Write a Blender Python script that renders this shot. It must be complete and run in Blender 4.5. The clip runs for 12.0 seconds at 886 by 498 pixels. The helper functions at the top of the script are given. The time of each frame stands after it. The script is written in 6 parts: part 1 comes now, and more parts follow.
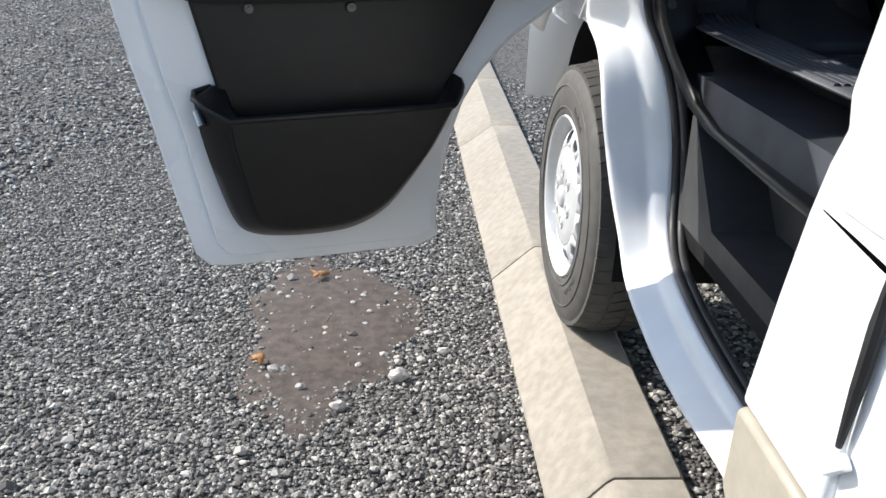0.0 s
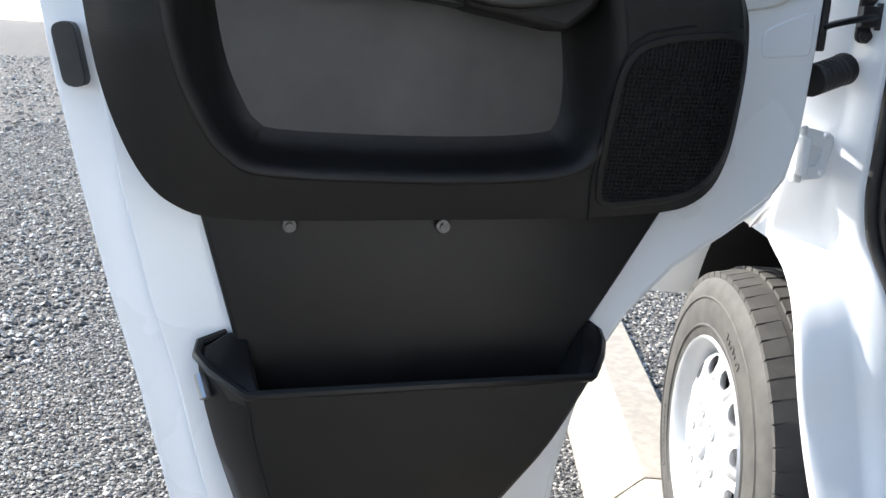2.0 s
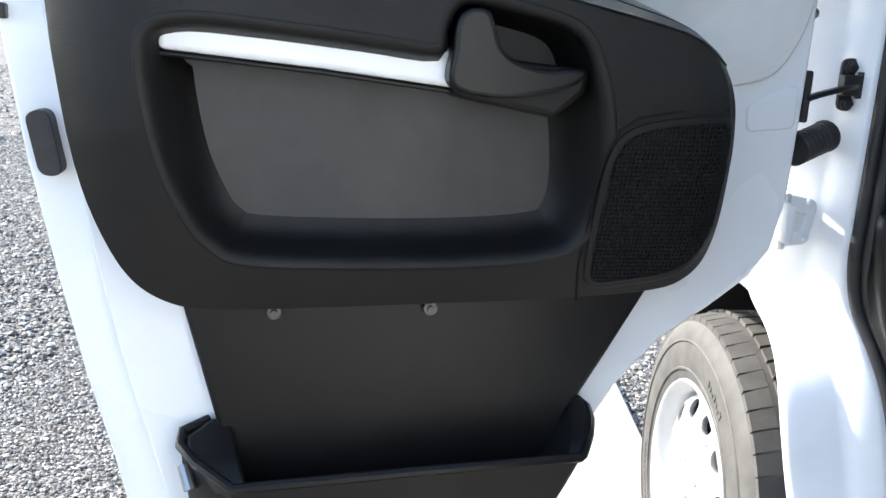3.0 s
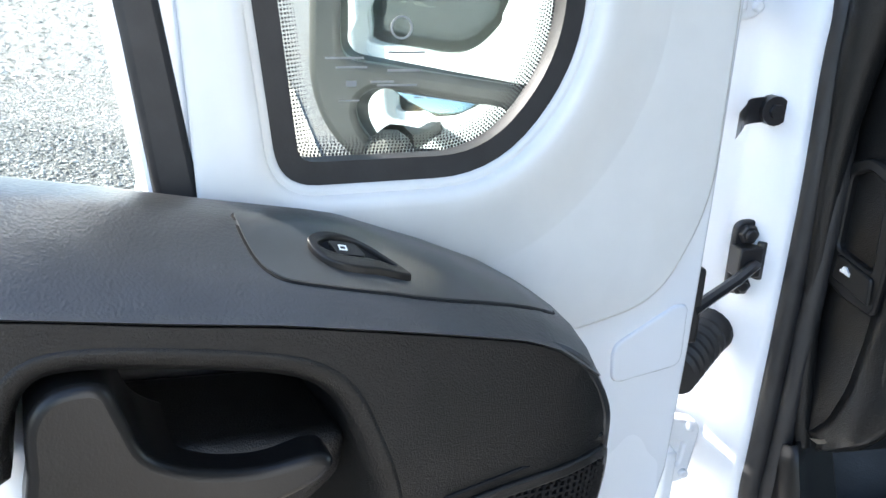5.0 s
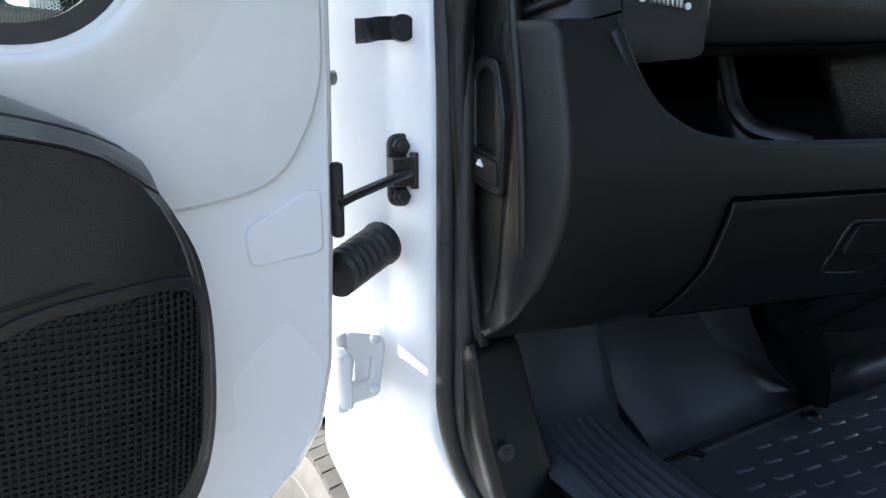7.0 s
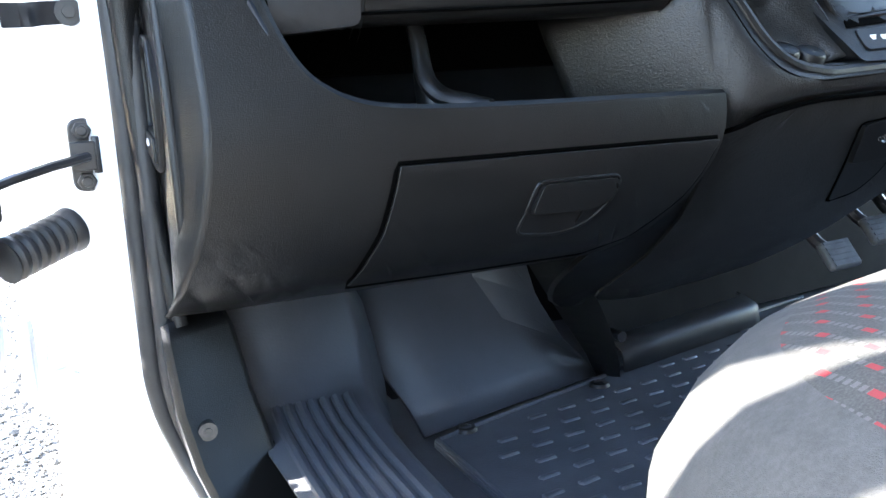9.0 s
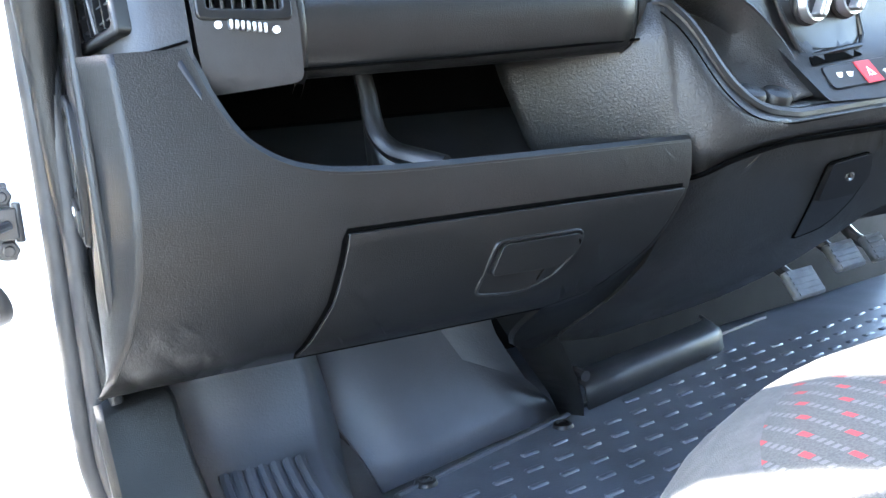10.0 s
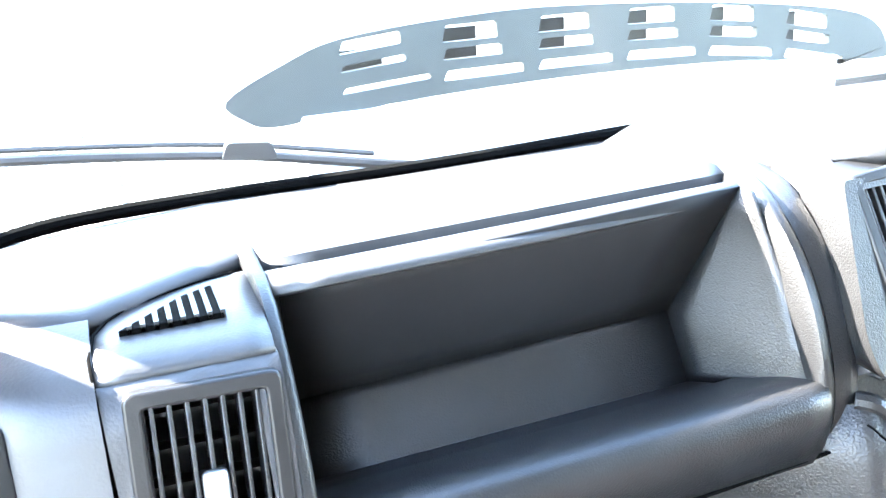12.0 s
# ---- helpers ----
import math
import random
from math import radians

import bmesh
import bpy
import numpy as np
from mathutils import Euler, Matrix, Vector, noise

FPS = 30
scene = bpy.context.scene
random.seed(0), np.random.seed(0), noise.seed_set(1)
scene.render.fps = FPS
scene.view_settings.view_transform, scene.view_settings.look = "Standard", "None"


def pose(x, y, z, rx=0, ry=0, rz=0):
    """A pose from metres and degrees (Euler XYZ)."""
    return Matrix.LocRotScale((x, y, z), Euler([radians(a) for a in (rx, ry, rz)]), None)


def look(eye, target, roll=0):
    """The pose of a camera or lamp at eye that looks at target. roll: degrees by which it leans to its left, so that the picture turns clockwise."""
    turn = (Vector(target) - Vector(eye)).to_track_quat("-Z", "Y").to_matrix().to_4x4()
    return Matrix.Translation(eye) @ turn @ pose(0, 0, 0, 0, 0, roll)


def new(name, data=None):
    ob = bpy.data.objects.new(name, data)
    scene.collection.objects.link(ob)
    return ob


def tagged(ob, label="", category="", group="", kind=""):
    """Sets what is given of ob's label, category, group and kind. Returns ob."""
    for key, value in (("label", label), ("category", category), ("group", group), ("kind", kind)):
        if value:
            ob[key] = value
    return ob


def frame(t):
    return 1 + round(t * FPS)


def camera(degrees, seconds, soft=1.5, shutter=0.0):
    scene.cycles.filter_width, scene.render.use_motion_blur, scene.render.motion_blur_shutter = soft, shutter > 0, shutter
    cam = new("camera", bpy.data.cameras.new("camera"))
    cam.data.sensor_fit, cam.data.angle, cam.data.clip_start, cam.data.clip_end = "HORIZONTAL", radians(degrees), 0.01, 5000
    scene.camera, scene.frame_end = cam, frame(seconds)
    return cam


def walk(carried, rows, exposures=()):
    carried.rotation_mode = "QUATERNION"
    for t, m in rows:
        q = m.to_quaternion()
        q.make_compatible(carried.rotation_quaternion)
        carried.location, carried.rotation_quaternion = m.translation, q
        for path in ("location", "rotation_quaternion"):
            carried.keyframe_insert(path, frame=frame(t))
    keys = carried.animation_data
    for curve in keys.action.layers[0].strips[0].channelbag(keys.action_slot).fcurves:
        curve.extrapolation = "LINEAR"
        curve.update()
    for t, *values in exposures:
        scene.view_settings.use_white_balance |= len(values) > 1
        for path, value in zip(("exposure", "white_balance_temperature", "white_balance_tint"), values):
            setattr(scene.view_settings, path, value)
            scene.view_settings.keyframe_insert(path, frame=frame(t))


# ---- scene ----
cam = camera(53.0, 12.0)
PATH = [
    (0, (-0.317, -1.706, 1.14), (-0.24, 0.157, 0.415), 2.0),
    (0.5, (-0.379, -1.464, 1.159), (-0.428, 0.412, 0.468), 3.8),
    (0.6, (-0.401, -1.431, 1.155), (-0.453, 0.457, 0.496), 3.6),
    (1, (-0.406, -1.243, 1.162), (-0.494, 0.684, 0.635), 3.5),
    (1.5, (-0.389, -1.149, 1.168), (-0.476, 0.793, 0.699), 3.2),
    (2, (-0.382, -1.147, 1.172), (-0.455, 0.799, 0.717), 3.3),
    (2.5, (-0.396, -1.161, 1.208), (-0.452, 0.789, 0.77), 3.0),
    (2.7, (-0.399, -1.147, 1.225), (-0.445, 0.804, 0.786), 2.9),
    (4.3, (-0.443, -0.809, 1.401), (-0.091, 1.074, 0.827), 3.7),
    (4.5, (-0.41, -0.722, 1.428), (-0.012, 1.142, 0.824), 3.3),
    (4.6, (-0.391, -0.691, 1.441), (0.025, 1.166, 0.825), 3.2),
    (5, (-0.324, -0.609, 1.458), (0.127, 1.229, 0.811), 3.2),
    (5.5, (-0.318, -0.574, 1.443), (0.172, 1.247, 0.777), 3.0),
    (6, (-0.291, -0.586, 1.43), (0.21, 1.228, 0.755), 2.7),
    (6.5, (-0.231, -0.651, 1.381), (0.293, 1.19, 0.802), 1.7),
    (7, (-0.17, -0.737, 1.309), (0.542, 1.094, 0.931), -0.5),
    (7.5, (-0.076, -0.817, 1.265), (0.72, 0.988, 0.934), -2.1),
    (9.5, (0.075, -0.84, 1.274), (0.839, 0.971, 0.905), -3.9),
    (10, (0.089, -0.79, 1.325), (0.931, 0.981, 0.933), -4.0),
    (10.5, (0.069, -0.718, 1.448), (1.025, 0.974, 0.972), -3.7),
    (11, (0.071, -0.584, 1.557), (1.092, 1.026, 0.953), -3.8),
    (11.5, (0.133, -0.518, 1.625), (0.997, 1.173, 0.996), -3.7),
    (12, (0.244, -0.483, 1.655), (0.89, 1.297, 1.013), -3.4),
]
EXPOSURES = [(0.0, 0.65), (0.5, 0.65), (1.0, 0.85), (1.5, 1.15), (2.5, 1.68), (4.5, 2.45), (6.0, 2.58), (6.5, 2.42), (7.5, 2.0), (9.5, 4.5), (10.0, 4.9), (10.5, 5.5), (11.0, 5.9), (11.5, 5.95), (12.0, 5.85)]
walk(cam, [(t, look(eye, target, roll)) for t, eye, target, roll in PATH], EXPOSURES)

# exposure follows the clip's own camera
# ---- world, sun ----
SUN_DIR = Vector((-0.73, 0.42, 0.58)).normalized()
world = bpy.data.worlds.new("sky")
scene.world = world
world.use_nodes = True
_n = world.node_tree.nodes
_sky = _n.new("ShaderNodeTexSky")
_sky.sky_type = 'NISHITA'
_sky.sun_disc = False
_sky.sun_elevation = math.asin(SUN_DIR.z)
_sky.sun_rotation = math.atan2(SUN_DIR.x, SUN_DIR.y)
world.node_tree.links.new(_sky.outputs[0], _n["Background"].inputs[0])
_n["Background"].inputs[1].default_value = 0.15
sun = new("sun", bpy.data.lights.new("sun", "SUN"))
sun.data.energy = 4.2
sun.data.angle = radians(0.6)
sun.data.color = (1.0, 0.95, 0.88)
sun.rotation_mode = "QUATERNION"
sun.rotation_quaternion = SUN_DIR.to_track_quat("Z", "Y")


# ---- materials ----
def mat(name, col, rough=0.5, metal=0.0, var=0.08, scale=30.0, bump=0.0, bscale=200.0, spec=0.5, col2=None, coat=0.0, detail=4.0, grain=0.0):
    m = bpy.data.materials.new(name)
    m.use_nodes = True
    nt = m.node_tree
    b = nt.nodes["Principled BSDF"]
    b.inputs["Roughness"].default_value = rough
    b.inputs["Metallic"].default_value = metal
    b.inputs["Specular IOR Level"].default_value = spec
    b.inputs["Coat Weight"].default_value = coat
    tc = nt.nodes.new("ShaderNodeTexCoord")
    ns = nt.nodes.new("ShaderNodeTexNoise")
    ns.inputs["Scale"].default_value = scale
    ns.inputs["Detail"].default_value = detail
    nt.links.new(tc.outputs["Object"], ns.inputs["Vector"])
    rp = nt.nodes.new("ShaderNodeValToRGB")
    a = col2 or [c * (1 - var) for c in col]
    z = col if col2 else [min(1, c * (1 + var)) for c in col]
    rp.color_ramp.elements[0].color = (*a, 1)
    rp.color_ramp.elements[1].color = (*z, 1)
    rp.color_ramp.elements[0].position, rp.color_ramp.elements[1].position = 0.35, 0.65
    nt.links.new(ns.outputs["Fac"], rp.inputs["Fac"])
    nt.links.new(rp.outputs["Color"], b.inputs["Base Color"])
    n2 = nt.nodes.new("ShaderNodeTexNoise")
    n2.inputs["Scale"].default_value = scale * 0.17
    n2.inputs["Detail"].default_value = 5
    nt.links.new(tc.outputs["Object"], n2.inputs["Vector"])
    mr = nt.nodes.new("ShaderNodeMapRange")
    mr.inputs["From Min"].default_value, mr.inputs["From Max"].default_value = 0.3, 0.7
    mr.inputs["To Min"].default_value, mr.inputs["To Max"].default_value = max(0.02, rough * 0.82), min(1, rough * 1.15)
    nt.links.new(n2.outputs["Fac"], mr.inputs["Value"])
    nt.links.new(mr.outputs["Result"], b.inputs["Roughness"])
    if bump:
        n3 = nt.nodes.new("ShaderNodeTexNoise")
        n3.inputs["Scale"].default_value = bscale
        n3.inputs["Detail"].default_value = 3
        nt.links.new(tc.outputs["Object"], n3.inputs["Vector"])
        height = n3.outputs["Fac"]
        if grain:
            # pebbled cells of moulded plastic under the fine noise
            vo = nt.nodes.new("ShaderNodeTexVoronoi")
            vo.feature = "SMOOTH_F1"
            vo.inputs["Scale"].default_value = grain
            nt.links.new(tc.outputs["Object"], vo.inputs["Vector"])
            ad = nt.nodes.new("ShaderNodeMath")
            ad.operation = "MULTIPLY_ADD"
            ad.inputs[1].default_value = -0.9
            nt.links.new(vo.outputs["Distance"], ad.inputs[0])
            nt.links.new(height, ad.inputs[2])
            height = ad.outputs[0]
        bp = nt.nodes.new("ShaderNodeBump")
        bp.inputs["Strength"].default_value = bump
        bp.inputs["Distance"].default_value = 0.002
        nt.links.new(height, bp.inputs["Height"])
        nt.links.new(bp.outputs["Normal"], b.inputs["Normal"])
    return m


def glass_mat(name, tint=(0.93, 0.97, 0.95)):
    """Thin pane: clear, with a mirror sheen that grows towards grazing."""
    m = bpy.data.materials.new(name)
    m.use_nodes = True
    nt = m.node_tree
    nt.nodes.remove(nt.nodes["Principled BSDF"])
    out = nt.nodes["Material Output"]
    tr = nt.nodes.new("ShaderNodeBsdfTransparent")
    tr.inputs["Color"].default_value = (*tint, 1)
    gl = nt.nodes.new("ShaderNodeBsdfGlossy")
    gl.inputs["Roughness"].default_value = 0.0
    lw = nt.nodes.new("ShaderNodeLayerWeight")
    pw = nt.nodes.new("ShaderNodeMath")
    pw.operation = "POWER"
    pw.inputs[1].default_value = 4.0
    nt.links.new(lw.outputs["Facing"], pw.inputs[0])
    fr = nt.nodes.new("ShaderNodeMath")
    fr.operation = "MULTIPLY_ADD"
    fr.inputs[1].default_value, fr.inputs[2].default_value = 0.6, 0.04
    nt.links.new(pw.outputs[0], fr.inputs[0])
    mx = nt.nodes.new("ShaderNodeMixShader")
    nt.links.new(fr.outputs[0], mx.inputs[0])
    nt.links.new(tr.outputs[0], mx.inputs[1])
    nt.links.new(gl.outputs[0], mx.inputs[2])
    nt.links.new(mx.outputs[0], out.inputs["Surface"])
    return m


M_PAINT = mat("white_paint", (0.82, 0.84, 0.86), 0.28, var=0.012, scale=6, coat=0.6, bump=0.02, bscale=900)
M_PAINT_DULL = mat("white_paint_jamb", (0.80, 0.82, 0.845), 0.38, var=0.02, scale=14, coat=0.25)
M_LGREY = mat("light_grey_plastic", (0.66, 0.655, 0.63), 0.55, var=0.02, scale=40, bump=0.05, bscale=1500)
M_BLACK = mat("black_grained_plastic", (0.0065, 0.0063, 0.0062), 0.46, var=0.15, scale=60, bump=0.35, bscale=1000, spec=0.32)
M_BLACK_SM = mat("black_smooth_plastic", (0.0078, 0.0077, 0.0078), 0.36, var=0.12, scale=30, bump=0.05, bscale=900, spec=0.3)
# Lighter and bluer than M_BLACK: sky light on the upward roll is painted in.
M_ROLL = mat("skylit_vinyl_roll", (0.0135, 0.0145, 0.0155), 0.38, var=0.15, scale=60, bump=0.14, bscale=800, spec=0.85, grain=620)
M_DASH = mat("dark_grey_grained_plastic", (0.0068, 0.0069, 0.0071), 0.37, var=0.12, scale=45, bump=0.17, bscale=900, spec=0.36, grain=950)
# Coarser grain, and lighter than M_DASH to paint in light on the console.
M_SLOPE = mat("lit_coarse_grained_plastic", (0.0150, 0.0150, 0.0150), 0.38, var=0.15, scale=45, bump=0.32, bscale=800, spec=0.40, grain=520)
M_DASH_TOP = mat("dark_grey_vinyl", (0.022, 0.0225, 0.0240), 0.44, var=0.12, scale=35, bump=0.09, bscale=900, spec=0.42, grain=620)
M_FLOOR = mat("black_rubber_floor", (0.056, 0.061, 0.071), 0.38, var=0.2, scale=16, bump=0.15, bscale=300, spec=0.4)
M_FOOT = mat("dark_blue_grey_plastic", (0.050, 0.054, 0.064), 0.48, var=0.12, scale=12, bump=0.15, bscale=420, spec=0.4)
# Smooth black plastic, darkened below M_DASH to paint in the back wall's shade.
M_TRAYBACK = mat("shaded_black_plastic", (0.0055, 0.0055, 0.006), 0.6, var=0.12, scale=25, bump=0.05, bscale=900, spec=0.25)
M_PEDAL = mat("worn_pedal", (0.11, 0.115, 0.12), 0.5, var=0.25, scale=60)
M_HEAD = mat("grey_headlining", (0.48, 0.475, 0.46), 0.9, var=0.05, scale=60)
M_TRIMD = mat("dark_cab_trim", (0.035, 0.035, 0.036), 0.7, var=0.1, scale=30)
M_RUBBER = mat("black_rubber", (0.018, 0.018, 0.019), 0.55, var=0.2, scale=50, bump=0.1, bscale=300)
M_TYRE = mat("tyre_rubber", (0.08, 0.077, 0.071), 0.75, var=0.25, scale=24, bump=0.15, bscale=240, col2=(0.055, 0.053, 0.05))
M_RIM = mat("silver_steel_wheel", (0.56, 0.57, 0.58), 0.35, metal=0.2, var=0.05, scale=20)
# Near-black of linings; also paints shade into wells, recesses and under the dashboard.
M_DARK = mat("lining_and_shade_black", (0.007, 0.007, 0.0078), 0.8, var=0.2, scale=20, spec=0.2)
# Near-black that paints in the shade of gaps and hollows; also the windscreen band.
M_GAP = mat("gap_shade_and_band_black", (0.001, 0.001, 0.001), 0.95, var=0.1, spec=0.02)
M_STEEL = mat("zinc_steel", (0.5, 0.5, 0.5), 0.35, metal=1.0, var=0.15, scale=60)
M_BLKMET = mat("black_painted_metal", (0.02, 0.02, 0.022), 0.32, var=0.15, scale=40)
M_GREYFAB = mat("grey_seat_side", (0.052, 0.052, 0.051), 0.85, var=0.12, scale=300, bump=0.3, bscale=900)
M_WHITEPL = mat("white_print", (0.75, 0.75, 0.75), 0.5, var=0.03)
M_CONC = mat("concrete_kerb", (0.34, 0.305, 0.25), 0.85, var=0.14, scale=35, bump=0.35, bscale=180, col2=(0.27, 0.243, 0.205))
M_GLASS = glass_mat("window_glass")
M_SCREEN = glass_mat("windscreen_glass", (0.80, 0.85, 0.83))
M_MIRROR = mat("mirror_glass", (0.42, 0.46, 0.46), 0.02, metal=1.0, var=0.0)
M_SILVER = mat("silver_trim", (0.42, 0.43, 0.44), 0.32, metal=0.9, var=0.05)


# ---- mesh helpers ----
def finish(name, bm, material, parent=None, label="", smooth=True, bevel=0.0, seg=2, solid=0.0, angle=35, m=None):
    bmesh.ops.recalc_face_normals(bm, faces=bm.faces)
    me = bpy.data.meshes.new(name)
    bm.to_mesh(me)
    bm.free()
    if smooth:
        for p in me.polygons:
            p.use_smooth = True
        me.set_sharp_from_angle(angle=radians(angle))
    me.materials.append(material)
    ob = new(name, me)
    if m is not None:
        ob.matrix_basis = m
    if parent is not None:
        ob.parent = parent
    if solid:
        s = ob.modifiers.new("solid", "SOLIDIFY")
        s.thickness, s.offset = solid, -1
    if bevel:
        b = ob.modifiers.new("bevel", "BEVEL")
        b.width, b.segments, b.limit_method, b.angle_limit = bevel, seg, "ANGLE", radians(30)
        b.use_clamp_overlap = True
        b.harden_normals = False
    if label:
        tagged(ob, label=label)
    return ob


def part(name, bm, material, parent, label="", **k):
    return finish(name, bm, material, parent, label, **k)


def empty(name, m=None, **tags):
    e = new(name)
    if m is not None:
        e.matrix_basis = m
    tagged(e, **tags)
    return e


def catmull(pts, n=6, closed=False):
    """A smooth line through the points."""
    out = []
    P = [Vector(p) for p in pts]
    c = len(P)
    rng = range(c) if closed else range(c - 1)
    for i in rng:
        p0 = P[(i - 1) % c] if closed or i > 0 else P[0]
        p1, p2 = P[i], P[(i + 1) % c]
        p3 = P[(i + 2) % c] if closed or i + 2 < c else P[-1]
        for k in range(n):
            t = k / n
            out.append(0.5 * ((2 * p1) + (p2 - p0) * t + (2 * p0 - 5 * p1 + 4 * p2 - p3) * t * t + (3 * p1 - p0 - 3 * p2 + p3) * t ** 3))
    if not closed:
        out.append(P[-1])
    return out


def rounded(pts, r, n=5):
    """A closed outline with its corners rounded; r is one radius or one for each corner."""
    c = len(pts)
    P = [Vector(p[:2]) for p in pts]
    out = []
    for i in range(c):
        a, b, d = P[i - 1], P[i], P[(i + 1) % c]
        rr = r[i] if isinstance(r, (list, tuple)) else r
        rr = min(rr, (a - b).length * 0.48, (d - b).length * 0.48)
        if rr <= 0:
            out.append(b)
            continue
        s, e = b + (a - b).normalized() * rr, b + (d - b).normalized() * rr
        for k in range(n + 1):
            t = k / n
            out.append((1 - t) ** 2 * s + 2 * t * (1 - t) * b + t * t * e)
    return out


def plate(outer, holes=(), lo=0.0, hi=0.01, axes="xz"):
    """A flat solid with holes. The outline lies in the two axes; lo and hi are along the third."""
    ia, ib = "xyz".index(axes[0]), "xyz".index(axes[1])
    ic = 3 - ia - ib
    bm = bmesh.new()
    for loop in (outer, *holes):
        vs = []
        for p in loop:
            co = [0, 0, 0]
            co[ia], co[ib], co[ic] = p[0], p[1], lo
            vs.append(bm.verts.new(co))
        for i in range(len(vs)):
            bm.edges.new((vs[i - 1], vs[i]))
    bmesh.ops.triangle_fill(bm, use_beauty=True, use_dissolve=True, edges=bm.edges[:])
    r = bmesh.ops.extrude_face_region(bm, geom=bm.faces[:])
    d = [0, 0, 0]
    d[ic] = hi - lo
    bmesh.ops.translate(bm, vec=d, verts=[g for g in r["geom"] if isinstance(g, bmesh.types.BMVert)])
    return bm


def box(lo, hi, bm=None, m=None):
    bm = bm or bmesh.new()
    vs = bmesh.ops.create_cube(bm, size=1)["verts"]
    for v in vs:
        v.co = Vector([lo[i] + (v.co[i] + 0.5) * (hi[i] - lo[i]) for i in range(3)])
    if m is not None:
        bmesh.ops.transform(bm, matrix=m, verts=vs)
    return bm


def loft(rows, closed=False, bm=None, caps=False):
    """A skin over rows of points, each row as long as the next; closed: every row is a ring."""
    bm = bm or bmesh.new()
    vs = [[bm.verts.new(p) for p in row] for row in rows]
    n = len(rows[0])
    for a, b in zip(vs, vs[1:]):
        for i in range(n if closed else n - 1):
            j = (i + 1) % n
            bm.faces.new((a[i], a[j], b[j], b[i]))
    if caps and closed:
        bm.faces.new(vs[0])
        bm.faces.new(vs[-1][::-1])
    return bm


def tube(pts, r, n=10, bm=None, flat=1.0):
    """A round bar along a line; r is one radius or one for each point."""
    P = [Vector(p) for p in pts]
    rows = []
    s = None
    for i, p in enumerate(P):
        d = (P[min(i + 1, len(P) - 1)] - P[max(i - 1, 0)]).normalized()
        if s is None:
            s = d.cross(Vector((0, 0, 1)))
            s = s if s.length > 0.05 else d.cross(Vector((0, 1, 0)))
        s = (s - d * s.dot(d)).normalized()
        u = s.cross(d)
        rr = r[i] if isinstance(r, (list, tuple)) else r
        rows.append([p + rr * (math.cos(2 * math.pi * k / n) * s + flat * math.sin(2 * math.pi * k / n) * u) for k in range(n)])
    return loft(rows, True, bm, True)


def lathe(profile, n=48, axis="x", bm=None, a0=0.0):
    """A turned body: profile of (radius, along)."""
    rows = []
    for k in range(n + 1):
        a = a0 + 2 * math.pi * k / n
        row = []
        for r, h in profile:
            row.append({"x": (h, r * math.cos(a), r * math.sin(a)), "y": (r * math.cos(a), h, r * math.sin(a)), "z": (r * math.cos(a), r * math.sin(a), h)}[axis])
        rows.append(row)
    bm = loft(rows, False, bm)
    bmesh.ops.remove_doubles(bm, verts=bm.verts[:], dist=1e-5)
    return bm


def cyl(p, q, r, n=14, bm=None):
    return tube([p, q], r, n, bm)


def offset2(pts, d):
    """A closed outline moved inwards by d (negative: outwards)."""
    c = len(pts)
    area = sum(pts[i - 1][0] * pts[i][1] - pts[i][0] * pts[i - 1][1] for i in range(c))
    s = 1 if area > 0 else -1
    out = []
    for i in range(c):
        a, b = Vector(pts[i - 1][:2]), Vector(pts[(i + 1) % c][:2])
        t = (b - a).normalized()
        out.append(Vector(pts[i][:2]) + s * d * Vector((-t.y, t.x)))
    return out


